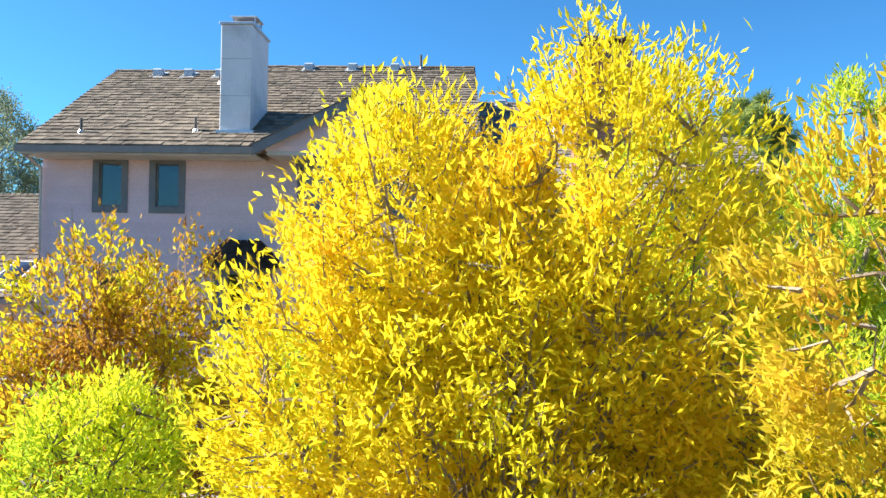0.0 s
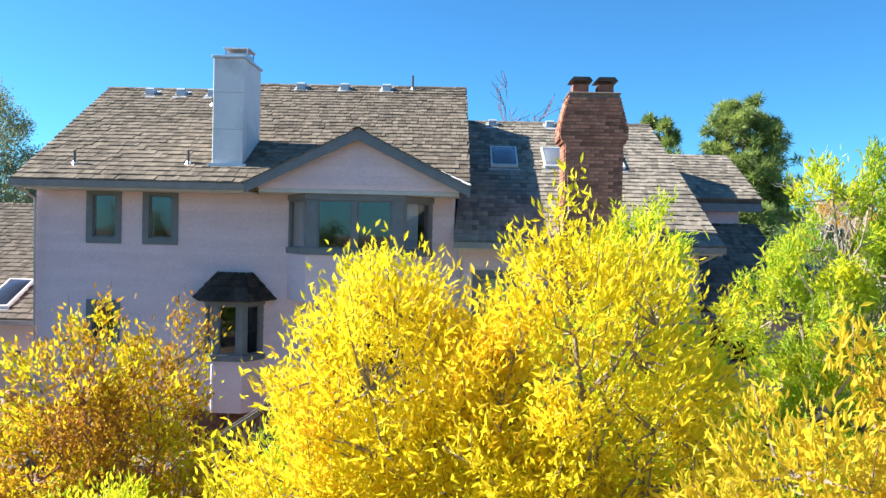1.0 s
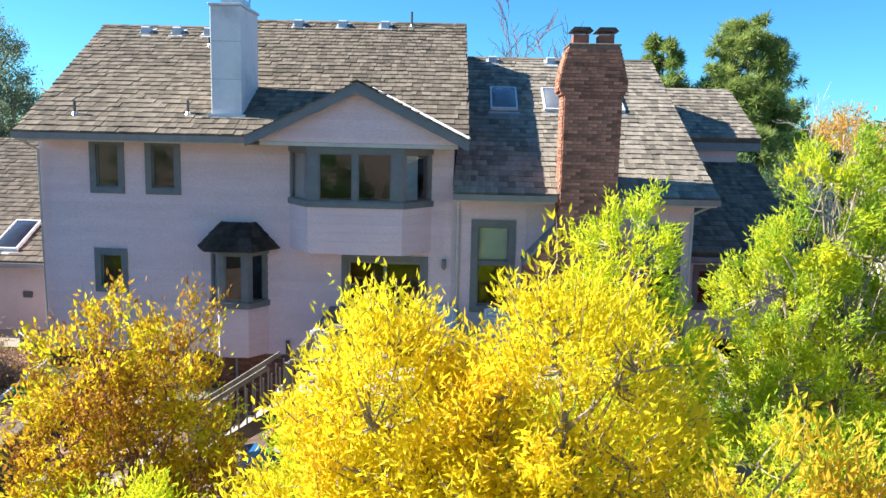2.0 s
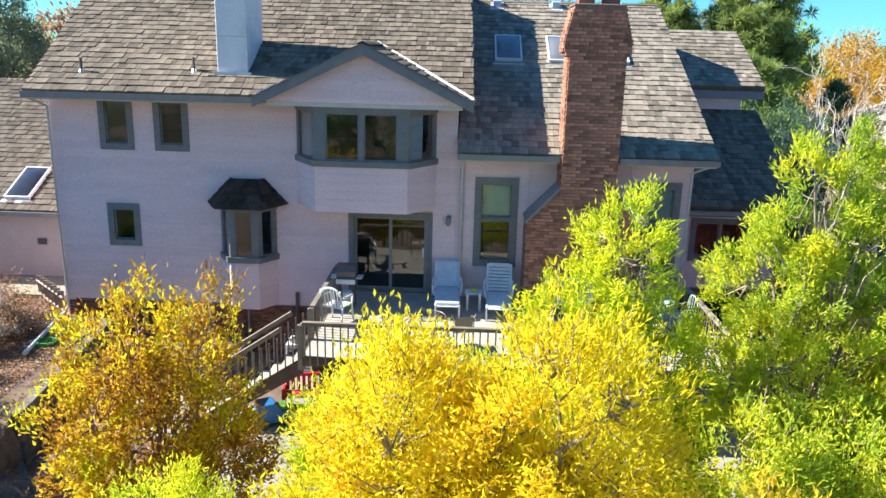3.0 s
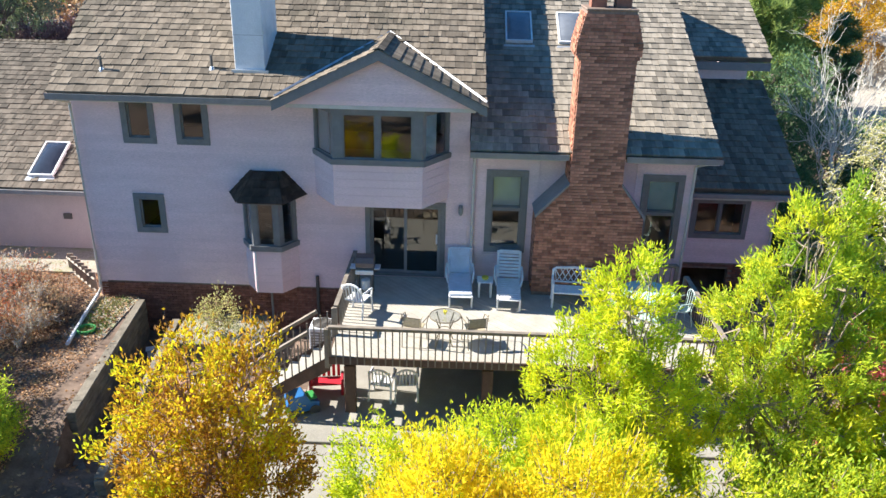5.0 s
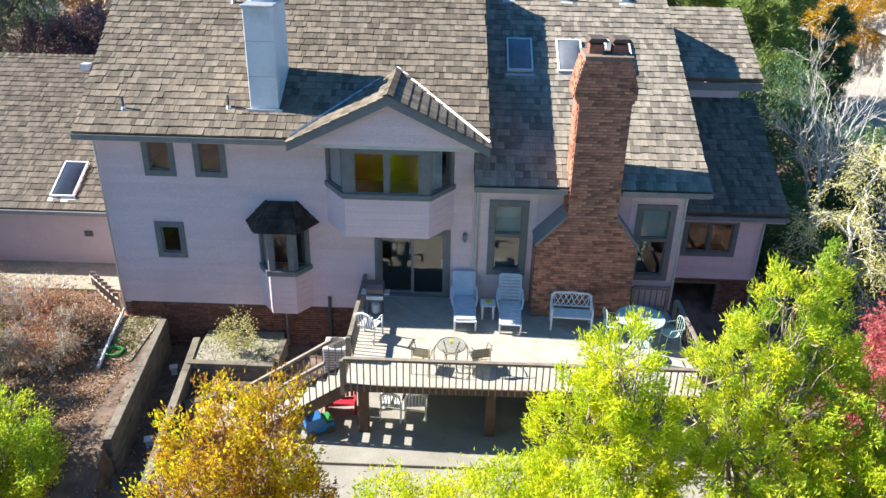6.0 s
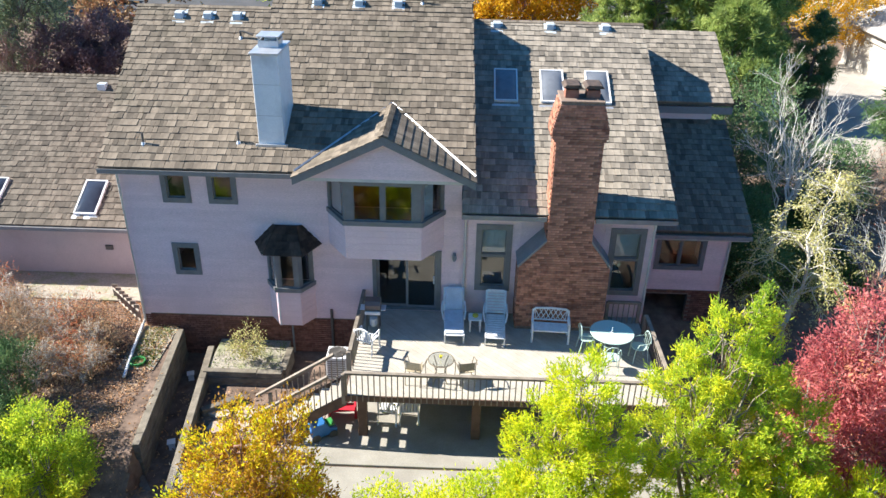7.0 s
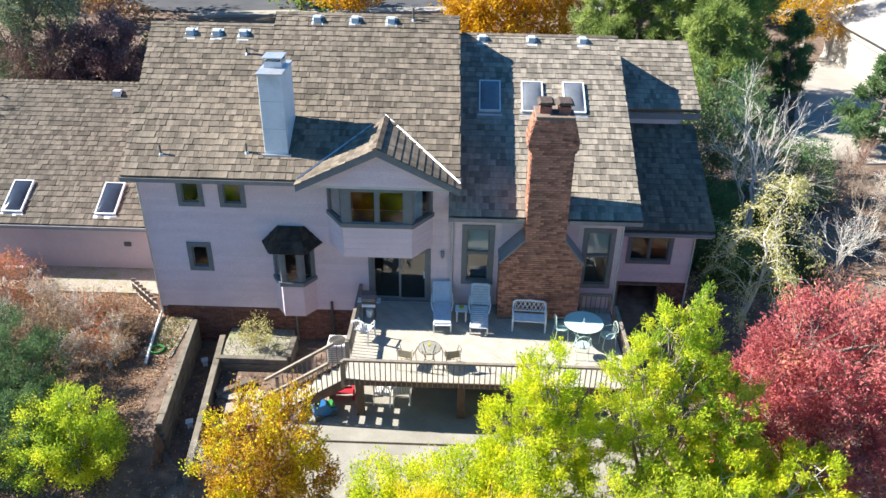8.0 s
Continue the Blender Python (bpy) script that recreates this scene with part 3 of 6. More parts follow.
EAVE = -0.92
roof_slope("roof", (-9.3, EAVE, z_main(EAVE)), (0.9, EAVE, z_main(EAVE)), (0.738, 5.08, z_main(5.08)), (-10.0, 5.08, z_main(5.08)), 300, [on_gable], label="weathered brown cedar shake main roof")
roof_slope("roof", (-5.7, 5.081, z_main(5.081)), (0.738, 5.081, z_main(5.081)), (0.72, 5.65, z_main(5.65)), (-5.7, 5.65, z_main(5.65)), 0)
roof_slope("roof", (0.56, -0.7, 6.47), (6.5, -0.7, 6.47), (6.5, 6.75, z_tall(6.75)), (0.78, 6.75, z_tall(6.75)), 280, label="weathered cedar shake roof with skylights", silvered=True)
# back pitches close the house
for x0, x1, y0, z0, y1, z1 in ((-9.9, -5.7, 5.08, z_main(5.08), 12.0, 7.3), (-5.699, 0.72, 5.65, z_main(5.65), 12.0, 7.5), (0.721, 6.5, 6.75, z_tall(6.75), 13.6, 6.8)):
    bm = bmesh.new()
    prism(bm, [(y0, z0 - 0.005), (y0, z0 - 0.17), (y1, z1 - 0.17), (y1, z1)], x0, x1, "x")
    part("roof", bm, M_SHAKES, house)
# ridge caps
for x0, x1, y, z in ((-10.0, -5.7, 5.08, z_main(5.08)), (-5.75, 0.72, 5.65, z_main(5.65)), (0.78, 6.5, 6.75, z_tall(6.75))):
    rest = bmesh.new()
    for x in np.arange(x0, x1 - 0.05, 0.22):
        w_ = min(0.34, x1 - x)
        for s in (-1, 1):
            vs = boxed(rest, x, min(0, s * 0.13), 0.0, x + w_, max(0, s * 0.13), 0.018, Matrix.Translation((0, y, z + 0.03 + random.uniform(0, 0.01))) @ Matrix.Rotation(-s * 0.46, 4, "X"))
    part("ridge_cap", rest, M_SHAKES, house, kind="stuff")

# cross gable over the bay
GX0, GX1, GXM, GY0, GZ0, GZ1 = -3.98, 0.9, -1.54, -1.28, 7.62, 8.82


def tri_roof(xe):
    """One pitch of the cross gable from the verge back to the valley on the main roof."""
    ye, yr = EAVE - 0.02, (GZ1 - 7.62) / R1S + EAVE
    return [(xe, GY0, GZ0), (GXM, GY0, GZ1), (GXM, yr + 0.1, GZ1), (xe, ye, GZ0)]


for xe in (GX0, GX1):
    p = [Vector(q) for q in tri_roof(xe)]
    bm = bmesh.new()
    a = [bm.verts.new(q) for q in p]
    b = [bm.verts.new(q - Vector((0, 0, 0.16))) for q in p]
    bm.faces.new(a), bm.faces.new(b[::-1])
    for i in range(4):
        bm.faces.new((a[i], a[(i + 1) % 4], b[(i + 1) % 4], b[i]))
    g = part("roof", bm, M_GUTTER, house)
    u0 = (p[1] - p[0])
    L = u0.length
    v = u0.normalized()
    n = Vector((-v.z * (1 if v.x > 0 else -1), 0, abs(v.x))).normalized()
    rows = 11
    for r in range(rows):
        f = r / rows
        y0 = GY0 - 0.03
        y1 = p[3].y + (p[2].y - p[3].y) * min(1, f + 0.06)
        y = y0
        while y < y1 - 0.03:
            wv, me = random.choice(SHARED_SHAKES)
            b_ = min(y + wv, y1)
            o = p[0] + v * (L * f - 0.02)
            o.y = y
            q = [o + n * 0.026, o + Vector((0, b_ - y, 0)) + n * 0.026]
            e = min(0.3, L - L * f + 0.02)
            bm2 = bmesh.new()
            vs = [bm2.verts.new(c) for c in (q[0], q[1], q[1] + v * e - n * 0.022, q[0] + v * e - n * 0.022, o, o + Vector((0, b_ - y, 0)), o + Vector((0, b_ - y, 0)) + v * e, o + v * e)]
            for fc in SHAKE_F.tolist():
                bm2.faces.new([vs[i] for i in fc])
            part("shake", bm2, M_SHAKE, g)
            y = b_ + random.uniform(0.004, 0.01)
    # verge board
    bm = bmesh.new()
    q = [p[0] + Vector((0, 0, -0.02)), p[1] + Vector((0, 0, -0.02))]
    c = [q[0] + Vector((0, 0, -0.2)), q[1] + Vector((0, 0, -0.22))]
    for dy in (0.0,):
        f4 = [q[0], q[1], c[1], c[0]]
        fr = [bm.verts.new(t_ + Vector((0, -0.012, 0))) for t_ in f4]
        bk = [bm.verts.new(t_ + Vector((0, 0.035, 0))) for t_ in f4]
        bm.faces.new(fr), bm.faces.new(bk[::-1])
        for i in range(4):
            bm.faces.new((fr[i], fr[(i + 1) % 4], bk[(i + 1) % 4], bk[i]))
    part("verge_board", bm, M_TRIM, house, "grey-green verge board")
    # bright valley flashing
    bm = bmesh.new()
    tube(bm, [p[3] + Vector((0, -0.02, 0.05)), p[2] + Vector((0, -0.02, 0.05))], 0.035, 4)
    part("flashing", bm, M_SHEET, house, "bright metal valley flashing")
rc = bmesh.new()
for y in np.arange(GY0 - 0.02, 1.5, 0.22):
    for s in (-1, 1):
        boxed(rc, min(0, s * 0.14), y, 0, max(0, s * 0.14), y + 0.3, 0.02, Matrix.Translation((GXM, 0, GZ1 + 0.035)) @ Matrix.Rotation(s * 0.44, 4, "Y"))
part("ridge_cap", rc, M_SHAKES, house, kind="stuff")
gw = bmesh.new()
prism(gw, [(-3.75, 7.52), (0.68, 7.52), (0.68, 7.6), (GXM, 8.66), (-3.75, 7.6)], -1.04, -0.7, "y")
gwall = part("wall", gw, M_SIDING, house)
for z in np.arange(7.62, 8.5, 0.2):
    half = (8.64 - z) / 0.49 - 0.05
    half2 = max(0.05, (8.64 - z - 0.2) / 0.49)
    bm = bmesh.new()
    m_ = min(half, 2.2)
    prism(bm, [(-1.04, z), (-1.06, z), (-1.046, z + 0.198), (-1.04, z + 0.198)], GXM - (m_ + min(half2, 2.2)) / 2, GXM + (m_ + min(half2, 2.2)) / 2, "x")
    part("siding_board", bm, M_SIDING, gwall)
box("soffit", (-3.72, -1.03, 7.43, 0.65, 0.0, 7.515), M_SOFFIT, house)
# eave boards, gutters and soffits
for x0, x1, y, z in ((-9.3, -3.95, EAVE, 7.62), (0.56, 2.9, -0.7, 6.47), (4.25, 6.5, -0.7, 6.47)):
    gb = bmesh.new()
    prism(gb, [(y - 0.02, z - 0.16), (y - 0.11, z - 0.16), (y - 0.13, z - 0.02), (y - 0.11, z - 0.02), (y - 0.095, z - 0.13), (y - 0.02, z - 0.13)], x0, x1, "x")
    part("gutter", gb, M_GUTTER, house, "grey metal gutter")
    box("soffit", (x0 + 0.05, y - 0.018, z - 0.2, x1 - 0.05, -0.025, z - 0.162), M_SOFFIT, house)


# ---- chimneys ----
chim = box("chimney", (-5.08, -0.12, 7.7, -4.37, 1.3, 10.54), M_STUCCO, house, "tall white painted chimney chase", 0.012)
box("chimney_top", (-5.12, -0.16, 10.54, -4.33, 1.34, 10.6), M_SHEET, chim, "pale metal chase cover", 0.01)
fl = bmesh.new()
tube(fl, [(-4.73, 0.72, 10.6), (-4.73, 0.72, 10.8)], 0.17, 14)
part("flue", fl, M_SHEET, chim)
# an open galvanised shroud round the flue, under a flat lid
for x0, x1, y0, y1 in ((-5.0, -4.98, 0.44, 1.0), (-4.48, -4.46, 0.44, 1.0), (-4.98, -4.48, 0.44, 0.46), (-4.98, -4.48, 0.98, 1.0)):
    box("shroud_side", (x0, y0, 10.6, x1, y1, 10.78), M_SHEET, chim)
for dx, dy in ((-5.0, 0.44), (-4.49, 0.44), (-5.0, 0.97), (-4.49, 0.97)):
    box("cowl_leg", (dx, dy, 10.78, dx + 0.03, dy + 0.03, 10.88), M_SHEET, chim)
box("cowl", (-5.04, 0.4, 10.88, -4.42, 1.04, 10.91), M_SHEET, chim, "flat galvanised cowl", 0.008)
for z in (8.9, 9.75):
    box("panel_joint", (-5.078, -0.122, z, -4.372, -0.12, z + 0.008), M_GUTTER, chim, "thin panel joint")
box("flashing", (-5.15, -0.2, z_main(-0.12) - 0.02, -4.27, -0.122, z_main(-0.12) + 0.07), M_SHEET, chim, "bright flashing at the chimney foot")

BC = new("chimney")
BC.parent = house
tagged(BC, label="broad red brick chimney with sloping shoulders")
BY = -0.86
prof = [(2.22, 2.7), (4.8, 2.7), (4.8, 4.9), (4.2, 5.72), (4.2, 8.62), (4.3, 8.78), (4.3, 9.0), (4.1, 9.72), (3.0, 9.72), (2.83, 9.0), (2.83, 8.78), (2.95, 8.62), (2.95, 5.72), (2.22, 4.9)]
core = bmesh.new()
prism(core, [(x + (0.012 if x < 3.5 else -0.012), z) for x, z in prof], BY + 0.012, 0.06, "y")
part("core", core, M_MORTAR, BC)


def edge_x(z):
    """Left and right edge of the brick stack at a height."""
    pts_r = [(z_, x_) for x_, z_ in prof[1:8]]
    pts_l = [(z_, x_) for x_, z_ in (prof[0], prof[13], prof[12], prof[11], prof[10], prof[9], prof[8])]
    def at(pts):
        return float(np.interp(z, [p[0] for p in pts], [p[1] for p in pts]))
    return at(pts_l), at(pts_r)


bb = bmesh.new()
boxed(bb, 0, 0, 0, 0.2, 0.06, 0.065)
BRICK_ME = mesh_of("brick", bb, M_BRICK)
rest, n_loose, row, z = bmesh.new(), 0, 0, 2.9
while z < 9.66:
    l, r = edge_x(z + 0.03)
    x = l - 0.105 * (row % 2)
    while x < r - 0.02:
        a, b = max(x, l), min(x + 0.2, r)
        if b - a > 0.03:
            d = random.uniform(0, 0.008) + (0.012 if 8.6 < z < 9.0 else 0)
            if b - a > 0.199 and n_loose < 300 and z > 4.9:
                ob = new("brick", BRICK_ME)
                ob.location = (a, BY - d, z)
                ob.parent = BC
                n_loose += 1
            else:
                boxed(rest, a, BY - d, z, b, BY + 0.06, z + 0.065)
        x += 0.211
    for side, xs in ((0, l), (1, r)):
        y = BY + 0.07 + (0.1 if row % 2 else 0)
        while y < 0.02:
            d = random.uniform(0, 0.006)
            boxed(rest, xs - (0.012 + d if side == 0 else 0.03), y, z, xs + (0.03 if side == 0 else 0.012 + d), min(y + 0.2, 0.06), z + 0.065)
            y += 0.211
    z += 0.076
    row += 1
part("brick_facing", rest, M_BRICKS, BC, kind="stuff")
box("crown", (2.98, BY - 0.02, 9.72, 4.12, 0.1, 9.77), M_MORTAR, BC, "grey mortar crown", 0.015)
for x in (3.28, 3.83):
    bm = bmesh.new()
    boxed(bm, x - 0.17, -0.62, 9.77, x + 0.17, -0.24, 9.98)
    pot = part("flue_pot", bm, M_CLAY, BC, "red clay flue pot")
    cp = bmesh.new()
    prism(cp, [(x - 0.25, 10.05), (x + 0.25, 10.05), (x + 0.17, 10.13), (x - 0.17, 10.13)], -0.72, -0.14, "y")
    part("rain_cap", cp, M_CAP, pot, "dark rusty rain cap")
    for dx in (-0.15, 0.13):
        box("cap_leg", (x + dx, -0.44, 9.98, x + dx + 0.02, -0.42, 10.06), M_CAP, pot)
for xa, xb in ((2.22, 2.95), (4.8, 4.2)):
    bm = bmesh.new()
    prism(bm, [(xa + (0.03 if xa > 3 else -0.03), 4.88), (xb, 5.72), (xb, 5.78), (xa + (0.05 if xa > 3 else -0.05), 4.95)], BY - 0.03, 0.0, "y")
    part("shoulder_cap", bm, M_GUTTER, BC, "grey sloping shoulder flashing")


# ---- skylights, vents and pipes ----
def skylight(x0, x1, y0, y1, zf, slope, milky=True):
    """A framed glazed box lying on a pitch; zf gives the roof's height at y."""
    up = Vector((0, 1, slope)).normalized()
    L = (y1 - y0) / up.y
    m = Matrix(((1, 0, 0), up, Vector((0, -slope, 1)).normalized())).transposed().to_4x4()
    m.translation = (x0, y0, zf(y0))
    s = new("skylight")
    s.parent = house
    tagged(s, label="white-framed roof skylight")
    fb = bmesh.new()
    w = x1 - x0
    for q in ((0, 0, 0.045, L), (w - 0.045, 0, w, L), (0.045, 0, w - 0.045, 0.045), (0.045, L - 0.045, w - 0.045, L)):
        boxed(fb, q[0], q[1], -0.05, q[2], q[3], 0.13, m)
    part("frame", fb, M_WFRAME, s)
    dome, n = bmesh.new(), 8
    grid = [[dome.verts.new(m @ Vector((0.045 + (w - 0.09) * i / n, 0.045 + (L - 0.09) * j / n, 0.11 + 0.1 * (math.sin(math.pi * i / n) * math.sin(math.pi * j / n)) ** 0.6))) for j in range(n + 1)] for i in range(n + 1)]
    for i in range(n):
        for j in range(n):
            dome.faces.new((grid[i][j], grid[i + 1][j], grid[i + 1][j + 1], grid[i][j + 1]))
    part("pane", dome, M_ACRYL if milky else M_DARKPANE, s, "milky domed acrylic pane" if milky else "dark domed pane", smooth=True)
    box("well", (0.07, 0.07, 0.035, w - 0.07, L - 0.07, 0.045), M_SHADEDARK, s, m=m)
    box("apron", (-0.05, -0.16, 0.03, w + 0.05, -0.002, 0.042), M_SHEET, s, "metal apron flashing", m=m)
    return s


M_ACRYL = plain("frosted_acrylic", (0.16, 0.175, 0.2), 0.14)
M_DARKPANE = plain("dark_acrylic", (0.035, 0.042, 0.06), 0.08)
# dark tone for a thin plate, standing in for the well's inner shade
M_SHADEDARK = plain("skylight_well_shade", (0.10, 0.12, 0.14), 0.6)
for x0 in (1.45, 2.9, 4.33):
    skylight(x0, x0 + 0.74, 3.2, 4.5, z_tall, R2S)


def roof_vent(x, y, zf, slope, size=0.24):
    v = new("roof_vent")
    v.parent = house
    tagged(v, label="small pale blue-grey roof vent")
    m = Matrix.Translation((x, y, zf(y)))
    hood_b = bmesh.new()
    prism(hood_b, [(-0.14, -0.06), (-0.14, 0.15), (-0.1, 0.19), (0.13, 0.19), (0.13, 0.05)], -size / 2, size / 2, "x")
    bmesh.ops.transform(hood_b, matrix=m, verts=hood_b.verts)
    part("vent_hood", hood_b, M_VENT, v)
    fb = bmesh.new()
    prism(fb, [(-0.28, -0.28 * slope + 0.03), (0.28, 0.28 * slope + 0.03), (0.28, 0.28 * slope + 0.045), (-0.28, -0.28 * slope + 0.045)], -size / 2 - 0.08, size / 2 + 0.08, "x")
    bmesh.ops.transform(fb, matrix=m, verts=fb.verts)
    part("flange", fb, M_VENT, v)


for x in (-8.51, -7.6, -6.68):
    roof_vent(x, 4.6, z_main, R1S)
for x in (-4.23, -2.92, -1.66):
    roof_vent(x, 5.32, z_main, R1S)
for x in (1.55, 3.34, 5.19):
    roof_vent(x, 6.45, z_tall, R2S)


def pipe(x, y, zf, h=0.4, bent=False):
    bm = bmesh.new()
    p0 = Vector((x, y, zf(y) - 0.05))
    pts = [p0, p0 + Vector((0, 0, h))]
    if bent:
        pts = [p0, p0 + Vector((0, 0, 0.3)), p0 + Vector((0.12, 0, 0.28)), p0 + Vector((0.4, -0.05, 0.2))]
    tube(bm, pts, 0.035, 8)
    st = part("vent_pipe", bm, M_PIPE, house, "dark vent pipe with bright collar")
    cb = bmesh.new()
    tube(cb, [p0, p0 + Vector((0, 0, 0.14))], [0.11, 0.04], 8)
    part("collar", cb, M_SHEET, st)


pipe(-8.26, -0.2, z_main)
pipe(-5.65, -0.07, z_main)
pipe(-6.4, 3.75, z_main, bent=True)
pipe(-0.9, 5.4, z_main, 0.5)

# ---- left wing ----
wing = thing("house_wing", -12, 4, 2, 0, "low pinkish garage wing under a cedar shake roof", "house")
WIN = wing.matrix_world.inverted()


def z_wing(y):
    return 4.05 + 0.5 * (y - 2.48)


def hung(ob, parent):
    ob.parent = parent
    ob.matrix_parent_inverse = parent.matrix_world.inverted()
    return ob


hung(roof_slope("roof", (-26, 2.48, z_wing(2.48)), (-9.26, 2.48, z_wing(2.48)), (-9.26, 9.0, z_wing(9.0)), (-26, 9.0, z_wing(9.0)), 0, parent=None, label="dull weathered cedar shake roof", cover=M_SHAKES_DARKER), wing)
bm = bmesh.new()
prism(bm, [(9.0, z_wing(9.0) - 0.005), (9.0, z_wing(9.0) - 0.17), (15.6, 3.9), (15.6, 4.05)], -26, -9.26, "x")
hung(part("roof", bm, M_SHAKES), wing)
M_PINK = surface("pinkish_siding", (0.50, 0.42, 0.40), (0.57, 0.48, 0.455), 2, 0.7, bump=0.1, stain=(0.42, 0.35, 0.33), big=0.5)
ww = hung(box("wall", (-25.6, 3.0, 1.2, -9.26, 3.2, 4.0), M_PINK), wing)
for b in ((-25.6, 14.8, 1.2, -9.26, 15.0, 4.0), (-25.6, 3.2, 1.2, -25.4, 14.8, 4.0)):
    hung(box("wall", b, M_PINK), wing)
for k in range(12):
    bm = bmesh.new()
    z = 1.95 + k * 0.17
    prism(bm, [(3.0, z), (2.982, z), (2.994, z + 0.168), (3.0, z + 0.168)], -25.6, -9.26, "x")
    hung(part("siding_board", bm, M_PINK), wing)
hung(box("gutter", (-26, 2.36, 3.9, -9.26, 2.47, 4.02), M_GUTTER, None, "grey metal gutter"), wing)
hung(box("wall_vent", (-11.6, 2.94, 2.95, -11.35, 2.981, 3.12), M_PIPE, None, "small dryer vent"), wing)
rcw = bmesh.new()
for x in np.arange(-26, -9.4, 0.22):
    for s in (-1, 1):
        boxed(rcw, x, min(0, s * 0.13), 0, x + 0.32, max(0, s * 0.13), 0.018, Matrix.Translation((0, 9.0, z_wing(9.0) + 0.03)) @ Matrix.Rotation(-s * 0.46, 4, "X"))
hung(part("ridge_cap", rcw, M_SHAKES, kind="stuff"), wing)
for x0 in (-15.85, -12.4):
    hung(skylight(x0, x0 + 0.75, 2.88, 4.2, z_wing, 0.5, False), wing)
vb = bmesh.new()
boxed(vb, -13.4, 8.2, z_wing(8.2) - 0.05, -13.1, 8.5, z_wing(8.2) + 0.28)
hung(part("roof_vent", vb, M_VENT, None, "small pale roof vent"), wing)

# ---- right-hand blocks ----
def z_low(y):
    return 4.94 + 0.5 * (y - 1.7)


def z_up(y):
    return 7.88 + 0.5 * (y - 5.66)


roof_slope("roof", (6.16, 1.7, z_low(1.7)), (9.65, 1.7, z_low(1.7)), (9.65, 6.1, z_low(6.1)), (6.16, 6.1, z_low(6.1)), 250, label="weathered cedar shake lean-to roof")
roof_slope("roof", (6.52, 5.66, z_up(5.66)), (9.67, 5.66, z_up(5.66)), (9.67, 9.0, z_up(9.0)), (6.52, 9.0, z_up(9.0)), 0, silvered=True)
bm = bmesh.new()
prism(bm, [(9.0, z_up(9) - 0.005), (9.0, z_up(9) - 0.17), (13.0, 7.4), (13.0, 7.56)], 6.16, 9.67, "x")
part("roof", bm, M_SHAKES, house)
box("fascia", (6.16, 5.6, 7.5, 9.66, 5.655, 7.74), M_TRIM, house, "grey-green fascia board")
FW = (6.85, 8.45, 3.35, 4.55)
far_wall = wall_core("wall", 6.16, 9.2, 2.6, 4.75, [FW], 2.1, 2.3, M_SIDING, house)
siding(far_wall, 6.16, 9.2, 2.6, 4.7, [FW], 2.1)
window(*FW, 2.1, 0.14, mullions=(7.65,))
low_brick = wall_core("footing", 6.16, 9.2, 0.6, 2.6, [(6.75, 8.15, 0.6, 2.4)], 2.12, 2.3, M_MORTAR, house)
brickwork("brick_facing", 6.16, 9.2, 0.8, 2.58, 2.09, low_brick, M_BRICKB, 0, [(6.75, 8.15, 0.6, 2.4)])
gable_side("wall", 9.0, 9.19, [(2.301, 0.6), (9.0, 0.6), (12.0, 0.6), (12.0, 7.5), (9.0, 9.2), (6.2, 7.8), (6.2, 6.9), (2.301, 4.95)], M_SIDING)
box("wall", (6.16, 6.1, 6.7, 9.0, 6.25, 7.6), M_SIDING, house)
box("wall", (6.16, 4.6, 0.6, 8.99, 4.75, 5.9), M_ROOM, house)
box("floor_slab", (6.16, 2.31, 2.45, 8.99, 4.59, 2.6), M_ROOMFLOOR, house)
box("gutter", (6.16, 1.6, 4.7, 9.65, 1.69, 4.82), M_GUTTER, house)
box("soffit", (6.2, 1.7, 4.62, 9.6, 2.07, 4.66), M_SOFFIT, house)


# downspouts, lamp, meter
def spout(points, name="downspout", material=M_SOFFIT, r=0.04, label="pale metal downspout"):
    bm = bmesh.new()
    tube(bm, points, r, 6)
    return part(name, bm, material, house, label)


spout([(-9.2, -0.9, 7.45), (-9.22, -0.12, 7.2), (-9.22, -0.07, 2.2), (-9.3, -0.15, 2.0)])
spout([(-9.3, -0.15, 2.02), (-9.1, -1.4, 2.0), (-8.85, -2.75, 2.0)], material=M_WHITE, r=0.05, label="white extension pipe of the downspout")
spout([(0.68, -0.62, 6.3), (0.68, -0.08, 6.05), (0.68, -0.06, 2.95)])
spout([(6.35, -0.6, 6.3), (6.1, -0.1, 6.05), (6.1, -0.07, 2.95)])
spout([(9.15, 1.65, 4.7), (9.15, 2.03, 4.5), (9.15, 2.03, 1.2)], r=0.035)
spout([(-4.83, -0.52, 3.6), (-4.83, -0.53, 2.44)], material=M_WHITE, r=0.025, label="white corner strip")
spout([(-4.6, -0.06, 2.42), (-4.6, -0.06, 1.1)], material=M_GUTTER, r=0.03, label="grey conduit")
spout([(-3.35, -0.08, 2.75), (-3.35, -0.08, 1.2)], material=M_PIPE, r=0.045, label="dark standpipe")
lamp = new("wall_lamp")
lamp.parent = house
tagged(lamp, label="small grey wall lantern")
box("back_plate", (0.33, -0.05, 4.68, 0.43, -0.02, 4.84), M_GUTTER, lamp, bevel=0.006)
bm = bmesh.new()
tube(bm, [(0.38, -0.12, 4.6), (0.38, -0.12, 4.66), (0.38, -0.12, 4.8), (0.38, -0.12, 4.84)], [0.03, 0.06, 0.06, 0.02], 8)
part("lantern", bm, M_GUTTER, lamp)

# ---- deck ----
deck = thing("deck", 1.8, -2.1, DECK, 0, "raised timber deck with slatted railing and stairs", "deck")
X0, X1, Y0, Y1 = -2.32, 6.0, -4.2, -0.03


